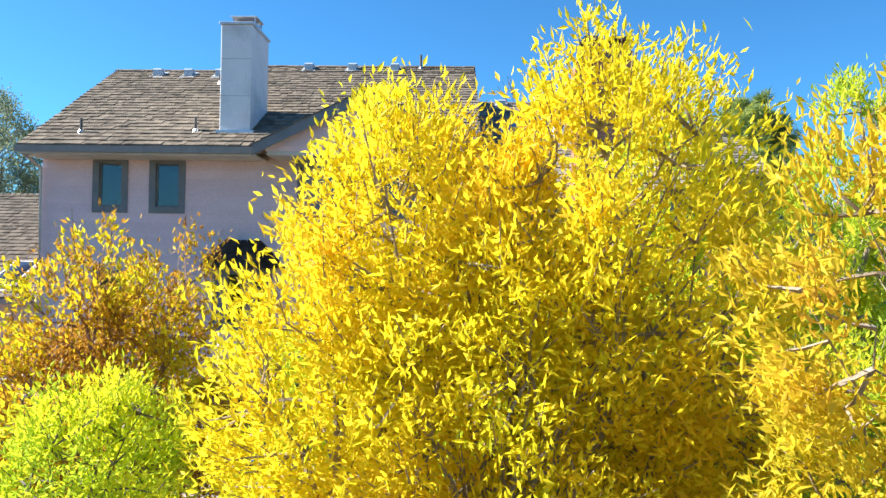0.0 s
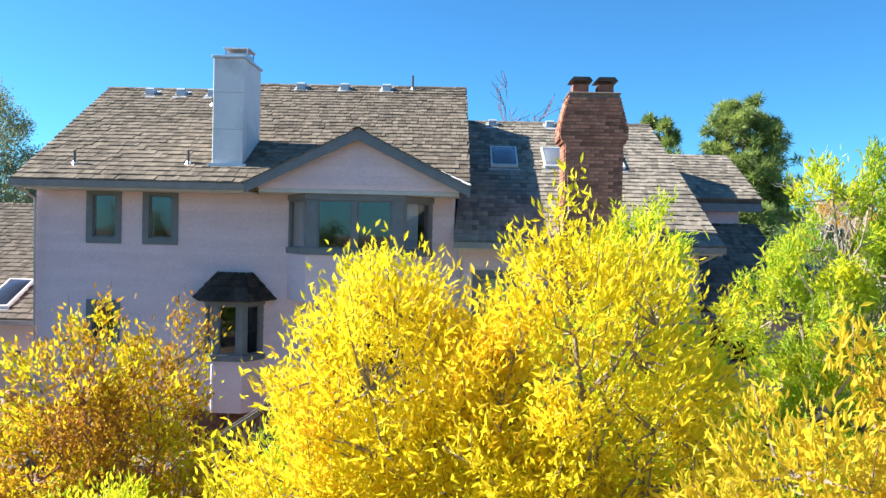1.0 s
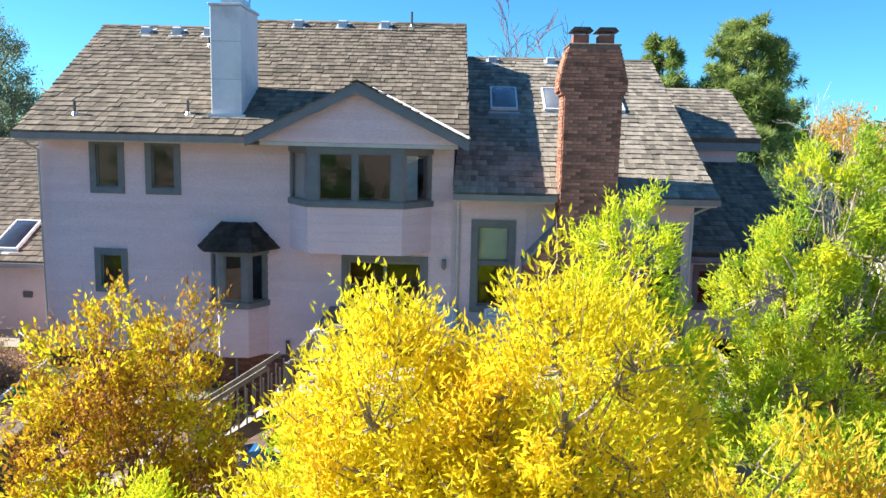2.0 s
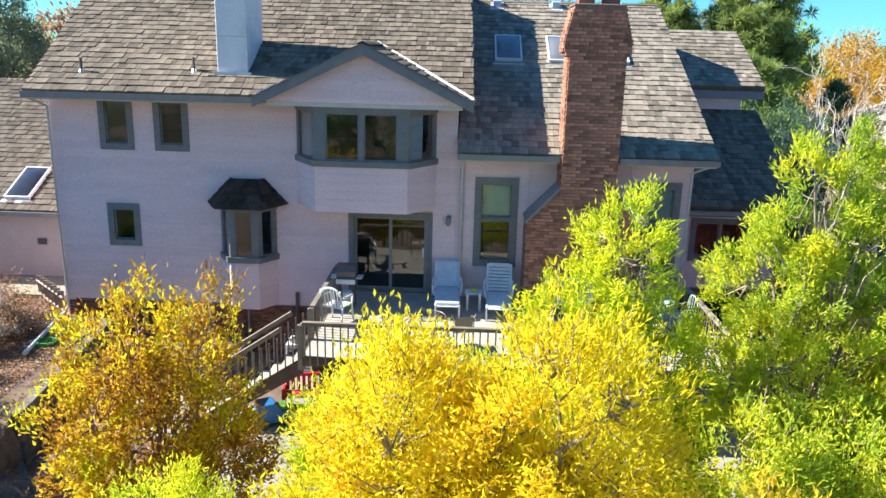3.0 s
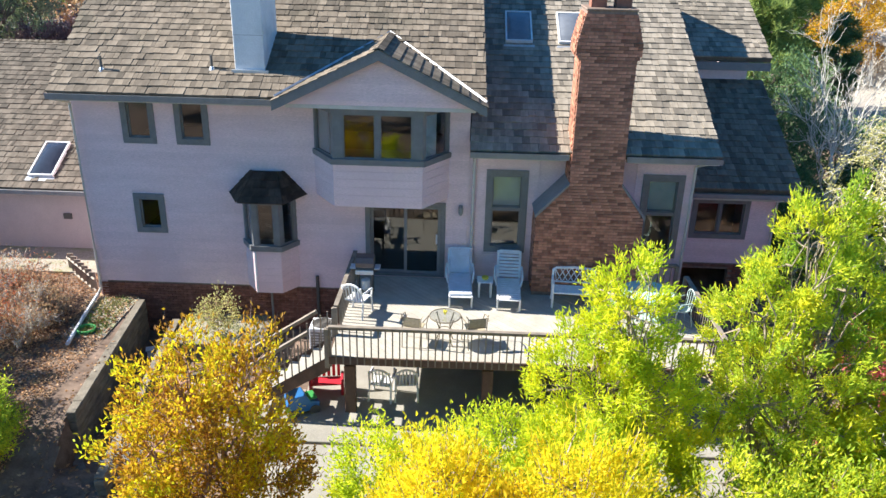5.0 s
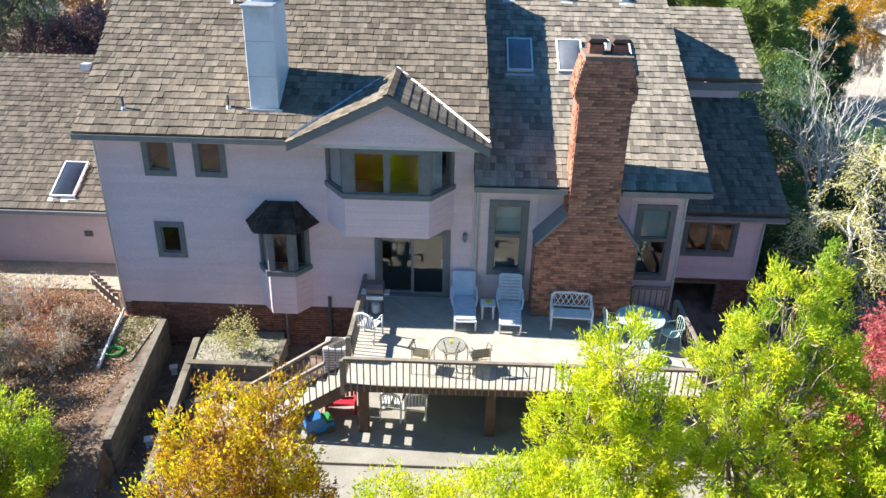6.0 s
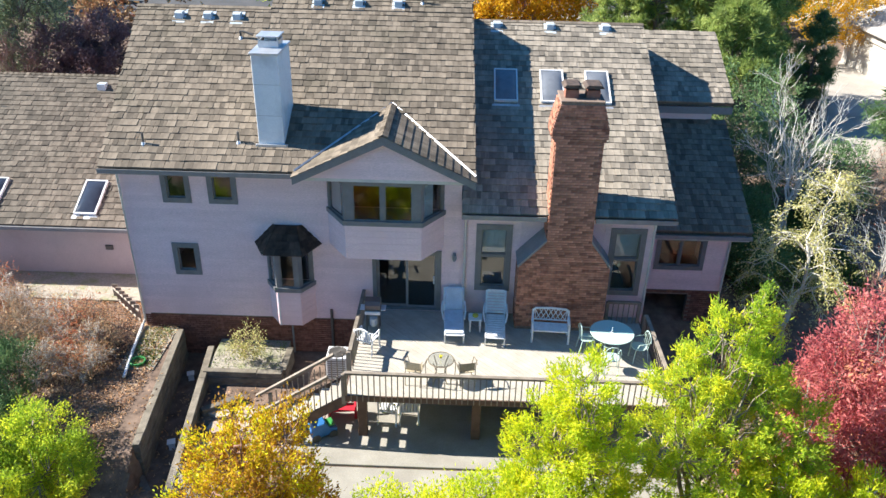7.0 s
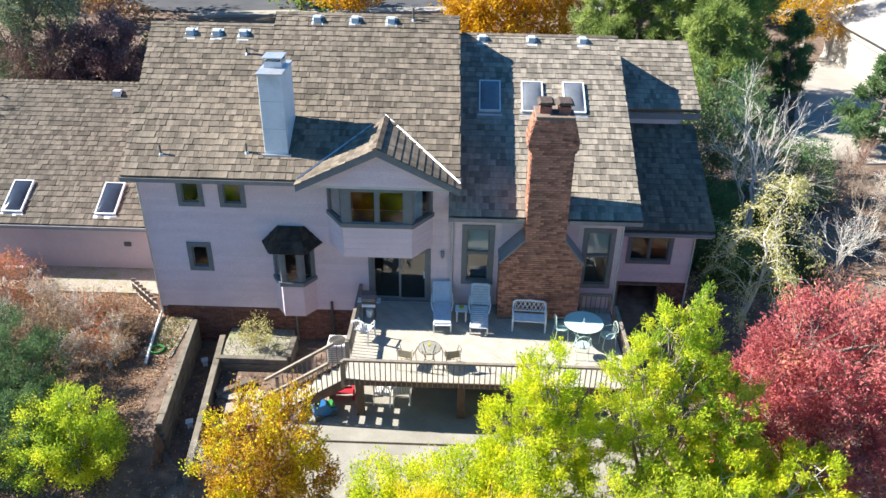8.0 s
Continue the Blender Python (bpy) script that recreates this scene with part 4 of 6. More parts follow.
def dp(name, b, material, label="", bevel=0.0):
    return hung(box(name, b, material, None, label, bevel), deck)


def clip_poly(poly, a, b, c):
    """Keep the part of a polygon where a x + b y <= c."""
    out = []
    for p, q in zip(poly, poly[1:] + poly[:1]):
        dp_, dq = a * p[0] + b * p[1] - c, a * q[0] + b * q[1] - c
        if dp_ <= 0:
            out.append(p)
        if (dp_ < 0) != (dq < 0) and dp_ != dq:
            t = dp_ / (dp_ - dq)
            out.append((p[0] + t * (q[0] - p[0]), p[1] + t * (q[1] - p[1])))
    return out


for k in np.arange(-4.6, 8.6, 0.146):
    # boards run aslant across the deck
    w_ = 0.138
    k2 = k * 1.4142
    poly = [(X0, Y0), (X1, Y0), (X1, Y1), (X0, Y1)]
    poly = clip_poly(poly, 1, 1, k2 + w_ * 1.4142)
    poly = clip_poly(poly, -1, -1, -k2) if poly else poly
    if len(poly) < 3:
        continue
    bm = bmesh.new()
    prism(bm, poly, DECK - 0.035, DECK - random.uniform(0, 0.004))
    hung(part("deck_board", bm, M_DECK), deck)
for x in np.arange(X0 + 0.1, X1, 0.6):
    dp("joist", (x, Y0 + 0.05, DECK - 0.18, x + 0.045, Y1, DECK - 0.036), M_BEAM)
dp("fascia", (X0 - 0.03, Y0 - 0.04, DECK - 0.18, X1 + 0.03, Y0 - 0.001, DECK - 0.005), M_BEAM)
dp("fascia", (X0 - 0.04, Y0, DECK - 0.18, X0 - 0.001, Y1, DECK - 0.005), M_BEAM)
dp("fascia", (X1 + 0.001, Y0, DECK - 0.18, X1 + 0.04, Y1, DECK - 0.005), M_BEAM)
dp("beam", (X0 + 0.1, Y0 + 0.35, DECK - 0.42, X1 - 0.1, Y0 + 0.5, DECK - 0.181), M_BEAM, "dark stained beam")
for x in (-1.95, 1.1, 4.3):
    dp("post", (x - 0.12, Y0 + 0.3, 1.1, x + 0.12, Y0 + 0.54, DECK - 0.42), M_BEAM, "stout dark post", 0.012)


def railing(p, q, top=0.73, step=0.15, start=0.09, parent=deck, posts=True):
    """Balusters between two rails from p to q (both on the deck or along a stair)."""
    p, q = Vector(p), Vector(q)
    d = q - p
    L = Vector((d.x, d.y, 0)).length
    yaw = math.degrees(math.atan2(d.y, d.x))
    tilt = math.degrees(math.atan2(d.z, L))
    base = Matrix.Translation(p) @ pose(0, 0, 0, 0, 0, yaw)
    slope = base @ pose(0, 0, 0, 0, -tilt, 0)
    for lo, hi, w in ((top - 0.035, top, 0.05), (top - 0.085, top - 0.036, 0.018)):
        bm = bmesh.new()
        boxed(bm, 0, -w, lo, d.length, w, hi, slope)
        hung(part("handrail" if lo > top - 0.05 else "rail", bm, M_RAIL), parent)
    n = int(L / step)
    for k in range(1, n):
        x = L * k / n
        z = d.z * k / n
        bm = bmesh.new()
        boxed(bm, x - 0.014, -0.055, z - 0.16, x + 0.014, -0.036, z + top - 0.06, base)
        hung(part("baluster", bm, M_RAIL), parent)
    if posts:
        for k, z in ((0, 0), (L, d.z)):
            bm = bmesh.new()
            boxed(bm, k - 0.045, -0.03, z - 0.25, k + 0.045, 0.06, z + top - 0.041, base)
            hung(part("newel_post", bm, M_RAIL), parent)


railing((X0, Y0, DECK), (X1, Y0, DECK))
railing((X0, -3.25, DECK), (X0, -0.1, DECK))
railing((X1, Y0, DECK), (X1, -1.0, DECK))
railing((5.0, -0.32, DECK), (5.95, -0.32, DECK))
# stairs down to the court
STEPS, RUN = 9, 0.27
RISE = (DECK - 1.12) / STEPS
for k in range(1, STEPS):
    x = X0 - k * RUN
    dp("tread", (x, Y0 + 0.05, DECK - k * RISE - 0.04, x + RUN + 0.02, -3.25, DECK - k * RISE), M_DECK)
for y in (Y0 + 0.0, -3.24):
    bm = bmesh.new()
    xe = X0 - (STEPS - 1) * RUN - 0.1
    prism(bm, [(X0, DECK - 0.02), (X0, DECK - 0.36), (xe + 0.12, 1.12), (xe, 1.12), (xe, 1.3)], y, y + 0.045, "y")
    hung(part("stringer", bm, M_BEAM), deck)
    railing((X0 - 0.05, y - 0.0, DECK - 0.02), (xe, y - 0.0, 1.3), 0.73)

# ---- patio, walls, planter ----
def slab(name, b, material, label, kind="structure"):
    return tagged(box(name, b, material, None, "", 0.01), label=label, kind=kind)


slab("patio", (-3.6, -7.4, 0.9, 6.8, -5.05, 1.13), M_CONCRETE, "pale concrete patio strip beyond the deck")
slab("patio", (-3.1, -5.0, 0.9, 6.8, 0.0, 1.17), M_CONCRETE, "pale concrete patio under the deck")
slab("path", (-5.2, -4.6, 0.9, -3.12, -3.0, 1.15), M_CONCRETE, "flagstone landing at the stair foot")


flag_rng = random.Random(4)
for k in range(11):
    fx, fy = -6.1 + 0.62 * (k % 4) + flag_rng.uniform(-0.12, 0.12), -4.4 + 0.62 * (k // 4) + flag_rng.uniform(-0.1, 0.1)
    bm, turn0, n_ = bmesh.new(), flag_rng.uniform(0, 6), flag_rng.choice((5, 6, 7))
    prism(bm, [(fx + flag_rng.uniform(0.24, 0.36) * math.cos(turn0 + 6.283 * i / n_), fy + flag_rng.uniform(0.22, 0.34) * math.sin(turn0 + 6.283 * i / n_)) for i in range(n_)], 0.9, 1.17 + flag_rng.uniform(0, 0.03))
    tagged(part("flagstone", bm, M_FLAG), label="irregular pale flagstone by the stair foot", category="paving stone", group="flagstones")


def sleeper_wall(name, p, q, z0, z1, label, t=0.2):
    """A retaining wall of stacked timber sleepers from p to q."""
    w = thing(name, p[0], p[1], z0, 0, label, "retaining wall")
    p, q = Vector((*p, 0)), Vector((*q, 0))
    d = q - p
    base = Matrix.Translation((p.x, p.y, 0)) @ Matrix.Rotation(math.atan2(d.y, d.x), 4, "Z")
    z, row = z0, 0
    while z < z1 - 0.05:
        x = -0.8 * (row % 2)
        while x < d.length:
            a, b = max(0, x), min(x + 2.4, d.length)
            if b - a > 0.1:
                bm = bmesh.new()
                boxed(bm, a + 0.004, -t / 2 + random.uniform(-0.01, 0.01), z, b - 0.004, t / 2 + random.uniform(-0.01, 0.01), min(z + 0.195, z1))
                bevel_all(bm, 0.012)
                bmesh.ops.transform(bm, matrix=base, verts=bm.verts)
                hung(part("sleeper", bm, M_TIE), w)
            x += 2.4
        z += 0.2
        row += 1
    return w


sleeper_wall("retaining_wall", (-8.1, -0.2), (-7.5, -5.4), 0.7, 1.95, "weathered grey timber sleeper retaining wall")
sleeper_wall("retaining_wall", (-7.1, -0.5), (-6.3, -6.9), 0.5, 1.55, "weathered grey timber sleeper retaining wall")
sleeper_wall("retaining_wall", (-6.95, -1.75), (-4.6, -1.75), 0.8, 1.6, "timber sleeper planter front")
sleeper_wall("retaining_wall", (-4.62, -1.65), (-4.62, -0.5), 0.8, 1.6, "timber sleeper planter end")
sleeper_wall("retaining_wall", (-6.6, -3.2), (-5.6, -2.5), 0.8, 1.3, "short weathered timber sleeper step")
sleeper_wall("retaining_wall", (-7.5, -5.5), (-6.4, -6.95), 0.5, 1.0, "short weathered timber sleeper step")
sleeper_wall("retaining_wall", (-9.3, -2.4), (-8.0, -2.4), 1.5, 1.9, "low timber bed edging")
tagged(box("planter_soil", (-6.9, -1.65, 1.0, -4.72, -0.03, 1.5), M_GRAVEL), label="gravelly planter bed with thin weeds", kind="structure")
tagged(box("terrace_soil", (-9.25, -2.3, 1.0, -8.2, -0.1, 1.93), M_GRAVEL, m=None), label="gravelly terrace bed beside the house", kind="structure")
tagged(box("gravel_strip", (-26, 1.25, 1.6, -9.3, 2.98, 1.99), M_GRAVEL), label="gravel strip along the wing wall", kind="structure")


# ---- garden things ----
def ac_unit(x, y, z):
    a = thing("air_conditioner", x, y, z, 0, "pale metal air conditioner unit beside the house", "air conditioner")
    bm = bmesh.new()
    boxed(bm, -0.31, -0.31, 0, 0.31, 0.31, 0.8)
    bevel_all(bm, 0.03, 2)
    body = part("body", bm, M_WFRAME, a)
    bm = bmesh.new()
    tube(bm, [(0, 0, 0.8), (0, 0, 0.815)], 0.27, 24)
    part("fan_opening", bm, M_PIPE, body, "dark round fan opening")
    for r in (0.09, 0.16, 0.22, 0.275):
        bm = bmesh.new()
        tube(bm, [(r * math.cos(t), r * math.sin(t), 0.825) for t in np.linspace(0, 2 * math.pi, 25)], 0.006, 4)
        part("grille_ring", bm, M_PIPE, body)
    for k in range(8):
        box("louvre", (-0.27, -0.317, 0.1 + k * 0.08, 0.27, -0.311, 0.14 + k * 0.08), M_GUTTER, body)


ac_unit(-3.05, -1.1, 1.1)


def lounger(x, y, z, turn=0, slats=True):
    """A chaise: legs, side rails, slatted seat and raised back; its foot points to -y."""
    c = thing("sun_lounger", x, y, z, turn, "white plastic sun lounger with raised back", "sun lounger", "white sun loungers on the deck")
    for s in (-0.29, 0.25):
        bm = bmesh.new()
        prism(bm, [(-0.95, 0.27), (-0.95, 0.34), (0.35, 0.34), (0.35, 0.27)], s, s + 0.04, "x")
        part("side_rail", bm, M_WHITE, c)
        for yy in (-0.85, 0.25):
            bm = bmesh.new()
            prism(bm, [(yy - 0.03, 0), (yy + 0.03, 0), (yy + 0.05, 0.27), (yy - 0.05, 0.27)], s, s + 0.04, "x")
            part("leg", bm, M_WHITE, c)
    for k in range(11):
        yy = -0.95 + k * 0.118
        box("slat", (-0.25, yy, 0.3, 0.25, yy + 0.095, 0.325), M_WHITE, c, bevel=0.006)
    m = Matrix.Translation((0, 0.36, 0.32)) @ Matrix.Rotation(math.radians(56), 4, "X")
    bm = bmesh.new()
    for q in ((-0.31, 0, -0.25, 0.7), (0.25, 0, 0.31, 0.7), (-0.25, 0.62, 0.25, 0.72)):
        boxed(bm, q[0], q[1], -0.02, q[2], q[3], 0.025, m)
    back = part("backrest_frame", bm, M_WHITE, c)
    for k in range(7):
        box("slat", (-0.25, 0.02 + k * 0.086, -0.012, 0.25, 0.085 + k * 0.086, 0.012), M_WHITE, back, bevel=0.004, m=m)
    for s in (-0.33, 0.27):
        bm = bmesh.new()
        tube(bm, [(s + 0.03 + 0.1 * s, 0.52, 0.56), (s + 0.03 + 0.16 * s, 0.25, 0.54), (s + 0.03 + 0.16 * s, 0.04, 0.49), (s + 0.03, -0.1, 0.3)], 0.026, 6)
        part("armrest", bm, M_WHITE, c)
    return c


l0 = lounger(0.42, -0.85, DECK, 2)
l1 = copy_thing(l0, pose(1.64, -0.93, DECK, 0, 0, -2))
cm = bmesh.new()
boxed(cm, -0.27, -0.9, 0.33, 0.27, 0.33, 0.39)
bevel_all(cm, 0.02, 2)
M_PAD = plain("pale_blue_cushion", (0.60, 0.66, 0.74), 0.8)
cush = part("cushion", cm, M_PAD)
cush.matrix_world = pose(0.42, -0.85, DECK, 0, 0, 2)
tagged(cush, label="pale blue-white cushion lying on the lounger", category="cushion")
cb_ = bmesh.new()
boxed(cb_, -0.26, 0.04, 0.03, 0.26, 0.68, 0.08, Matrix.Translation((0, 0.36, 0.32)) @ Matrix.Rotation(math.radians(56), 4, "X"))
bevel_all(cb_, 0.02, 2)
cush2 = part("cushion", cb_, M_PAD)
cush2.matrix_world = pose(0.42, -0.85, DECK, 0, 0, 2)
tagged(cush2, label="pale blue-white back cushion on the lounger", category="cushion")

st = thing("side_table", 1.05, -0.95, DECK, 0, "small white plastic side table between the loungers", "table")
box("tabletop", (-0.2, -0.2, 0.4, 0.2, 0.2, 0.43), M_WHITE, st, bevel=0.015)
for sx in (-0.17, 0.12):
    for sy in (-0.17, 0.12):
        box("leg", (sx, sy, 0, sx + 0.05, sy + 0.05, 0.4), M_WHITE, st)
M_LEMON = plain("lemon_glaze", (0.62, 0.55, 0.06), 0.4)
bm = bmesh.new()
tube(bm, [(0, 0, 0), (0, 0, 0.02), (0, 0, 0.07)], [0.05, 0.08, 0.09], 10)
bowl = part("bowl", bm, M_LEMON)
bowl.location = (1.05, -0.95, DECK + 0.43)
tagged(bowl, label="small yellow bowl on the side table", category="bowl")


def lattice_bench(x, y, z, turn):
    b = thing("garden_bench", x, y, z, turn, "white plastic garden bench with lattice back", "bench")
    bm = bmesh.new()
    boxed(bm, -0.5, -0.25, 0.36, 0.5, 0.22, 0.41)
    bevel_all(bm, 0.015)
    part("seat", bm, M_WHITE, b)
    for sx in (-0.52, 0.52):
        bm = bmesh.new()
        tube(bm, [(sx, 0.24, 0.0), (sx, 0.22, 0.42), (sx * 0.98, 0.27, 0.8)], 0.03, 6)
        part("back_leg", bm, M_WHITE, b)
        bm = bmesh.new()
        tube(bm, [(sx, -0.26, 0.0), (sx, -0.24, 0.45), (sx, -0.2, 0.6), (sx, 0.0, 0.63), (sx, 0.24, 0.62)], 0.03, 6)
        part("front_leg", bm, M_WHITE, b, "front leg running up into an armrest")
    bm = bmesh.new()
    tube(bm, [(-0.51, 0.27, 0.78), (-0.44, 0.27, 0.84), (0, 0.27, 0.87), (0.44, 0.27, 0.84), (0.51, 0.27, 0.78)], 0.032, 6)
    part("top_rail", bm, M_WHITE, b)
    bm = bmesh.new()
    tube(bm, [(-0.5, 0.25, 0.48), (0.5, 0.25, 0.48)], 0.022, 6)
    part("lower_rail", bm, M_WHITE, b)
    for k in range(7):
        for s in (1, -1):
            xa = -0.42 + k * 0.14
            xb = max(-0.48, min(0.48, xa + s * 0.2))
            bm = bmesh.new()
            tube(bm, [(xa, 0.255, 0.48), (xb, 0.265, 0.84)], 0.012, 5)
            part("lattice_bar", bm, M_WHITE, b)


lattice_bench(3.22, -1.3, DECK, -3)
M_MINT = plain("mint_enamel", (0.46, 0.60, 0.55), 0.4)
M_TGLASS = glass_of("frosted_green_glass", (0.50, 0.72, 0.68))
M_TGLASS.node_tree.nodes["Principled BSDF"].inputs["Roughness"].default_value = 0.35
M_TGLASS.node_tree.nodes["Principled BSDF"].inputs["Transmission Weight"].default_value = 0.1


def ring(bm, r, z, t, n=28):
    tube(bm, [(r * math.cos(a), r * math.sin(a), z) for a in np.linspace(0, 2 * math.pi, n + 1)], t, 5)


def round_table(x, y, z, r, h, top_mat, leg_mat, label):
    t = thing("round_table", x, y, z, 0, label, "table")
    bm = bmesh.new()
    tube(bm, [(0, 0, h - 0.012), (0, 0, h)], r, 36)
    part("tabletop", bm, top_mat, t)
    bm = bmesh.new()
    ring(bm, r, h - 0.006, 0.014)
    part("rim", bm, leg_mat, t)
    for k in range(4):
        a = math.pi / 4 + k * math.pi / 2
        c, s = math.cos(a), math.sin(a)
        bm = bmesh.new()
        tube(bm, [(r * 0.8 * c, r * 0.8 * s, h - 0.015), (r * 0.45 * c, r * 0.45 * s, h * 0.6), (r * 0.45 * c, r * 0.45 * s, h * 0.35), (r * 0.75 * c, r * 0.75 * s, 0)], 0.014, 6)
        part("leg", bm, leg_mat, t)
    bm = bmesh.new()
    ring(bm, r * 0.45, h * 0.48, 0.01, 16)
    part("leg_ring", bm, leg_mat, t)
    return t


def hoop_chair(x, y, z, turn, frame_mat, seat_mat, label, group):
    c = thing("metal_chair", x, y, z, turn, label, "chair", group)
    bm = bmesh.new()
    tube(bm, [(0, 0, 0.42), (0, 0, 0.45)], 0.21, 18)
    part("seat", bm, seat_mat, c)
    for sx in (-0.18, 0.18):
        bm = bmesh.new()
        tube(bm, [(sx, -0.2, 0), (sx, -0.17, 0.43), (sx * 1.25, -0.1, 0.63), (sx * 1.25, 0.18, 0.66)], 0.012, 5)
        part("front_leg", bm, frame_mat, c)
        bm = bmesh.new()
        tube(bm, [(sx, 0.24, 0), (sx, 0.17, 0.43), (sx, 0.22, 0.7)], 0.012, 5)
        part("back_leg", bm, frame_mat, c)
    bm = bmesh.new()
    tube(bm, [(0.22 * math.cos(a), 0.22, 0.66 + 0.24 * math.sin(a)) for a in np.linspace(0, math.pi, 13)], 0.012, 5)
    part("back_hoop", bm, frame_mat, c)
    bm = bmesh.new()
    ring(bm, 0.21, 0.435, 0.012, 18)
    part("seat_ring", bm, frame_mat, c)
    for sx in (-0.1, 0.0, 0.1):
        bm = bmesh.new()
        tube(bm, [(sx, 0.18, 0.45), (sx, 0.22, 0.66 + math.sqrt(max(0, 0.24 ** 2 - (sx * 1.05) ** 2)))], 0.008, 5)
        part("back_bar", bm, frame_mat, c)
    return c


round_table(4.85, -1.95, DECK, 0.6, 0.72, M_TGLASS, M_MINT, "round frosted green glass table on mint metal legs")
bm = bmesh.new()
tube(bm, [(0, 0, 0), (0, 0, 0.02), (0, 0, 0.16)], [0.06, 0.02, 0.015], 8)
stub = part("parasol_holder", bm, M_WHITE)
stub.location = (4.85, -1.95, DECK + 0.72)
tagged(stub, label="short white parasol holder on the glass table", category="parasol holder")
hc = hoop_chair(5.6, -2.2, DECK, -80, M_MINT, M_MINT, "mint green metal garden chair by the glass table", "mint chairs")
for x, y, a in ((4.2, -1.85, 95), (4.75, -2.75, 175)):
    copy_thing(hc, pose(x, y, DECK, 0, 0, a))
M_IRON = plain("bronze_iron", (0.24, 0.20, 0.145), 0.5, 0.3)
M_TAN = surface("tan_weave", (0.36, 0.30, 0.20), (0.50, 0.43, 0.31), 40, 0.85, bump=0.5)


def bistro_chair(x, y, z, turn):
    """Tube frame with looped arms, a woven seat and a low woven back."""
    c = thing("bistro_chair", x, y, z, turn, "bronze metal bistro armchair with tan woven seat", "chair", "bistro chairs")
    bm = bmesh.new()
    boxed(bm, -0.2, -0.2, 0.4, 0.2, 0.2, 0.425)
    bevel_all(bm, 0.01, 1)
    part("seat", bm, M_TAN, c)
    bm = bmesh.new()
    boxed(bm, -0.19, -0.235, 0.52, 0.19, -0.215, 0.72)
    bevel_all(bm, 0.008, 1)
    part("backrest", bm, M_TAN, c, "low tan woven back")
    for s in (-1, 1):
        bm = bmesh.new()
        tube(bm, [(s * 0.2, -0.27, 0), (s * 0.21, -0.22, 0.42), (s * 0.21, -0.235, 0.74), (s * 0.25, -0.2, 0.8)], 0.012, 5)
        part("back_leg", bm, M_IRON, c)
        bm = bmesh.new()
        tube(bm, [(s * 0.23, 0.24, 0), (s * 0.22, 0.2, 0.4), (s * 0.27, 0.2, 0.62), (s * 0.28, 0.0, 0.66), (s * 0.25, -0.22, 0.66)], 0.012, 5)
        part("front_leg", bm, M_IRON, c)
    for z_ in (0.51, 0.73):
        bm = bmesh.new()
        tube(bm, [(-0.21, -0.228, z_), (0.21, -0.228, z_)], 0.01, 5)
        part("back_bar", bm, M_IRON, c)
    return c


bc = bistro_chair(-0.55, -3.5, DECK, -12)
copy_thing(bc, pose(0.78, -3.45, DECK, 0, 0, 14))
round_table(0.12, -3.45, DECK, 0.34, 0.68, M_GLASS, M_IRON, "small round glass bistro table on iron legs")
bm = bmesh.new()
for k in range(14):
    a, r = random.uniform(0, 6.28), random.uniform(0.0, 0.06)
    tube(bm, [(0, 0, 0.02), (r * math.cos(a), r * math.sin(a), 0.1 + random.uniform(0, 0.05))], [0.004, 0.02], 5)
fl_ = part("flower_pot", bm, M_LEMON)
fl_.location = (0.12, -3.45, DECK + 0.67)
tagged(fl_, label="small yellow flowers on the bistro table", category="flowers")

grill = thing("barbecue_grill", -1.93, -1.1, DECK, 0, "dark lidded gas barbecue grill on a wheeled cart", "grill")
grill.scale = (0.74, 0.8, 0.9)
for sx in (-0.26, 0.22):
    for sy in (-0.2, 0.16):
        box("leg", (sx, sy, 0, sx + 0.04, sy + 0.04, 0.72), M_PIPE, grill)
box("firebox", (-0.3, -0.24, 0.68, 0.3, 0.24, 0.86), M_PIPE, grill, "dark metal firebox", 0.02)
bm = bmesh.new()
prism(bm, [(-0.24, 0.865), (-0.25, 1.0), (-0.17, 1.13), (0.1, 1.17), (0.23, 1.05), (0.24, 0.865)], -0.3, 0.3, "x")
part("lid", bm, plain("grill_enamel", (0.13, 0.10, 0.095), 0.3), grill, "rounded dark enamel lid")
box("side_shelf", (-0.5, -0.18, 0.8, -0.31, 0.18, 0.83), M_WFRAME, grill, "pale side shelf", 0.008)
box("side_shelf", (0.31, -0.18, 0.8, 0.5, 0.18, 0.83), M_WFRAME, grill, "pale side shelf", 0.008)
box("control_panel", (-0.3, -0.29, 0.68, 0.3, -0.245, 0.8), M_WFRAME, grill, "pale control panel", 0.006)
bm = bmesh.new()
tube(bm, [(0, 0, 0.12), (0, 0, 0.18), (0, 0, 0.42), (0, 0, 0.46)], [0.1, 0.15, 0.15, 0.06], 12)
part("gas_bottle", bm, M_WHITE, grill, "white gas bottle")


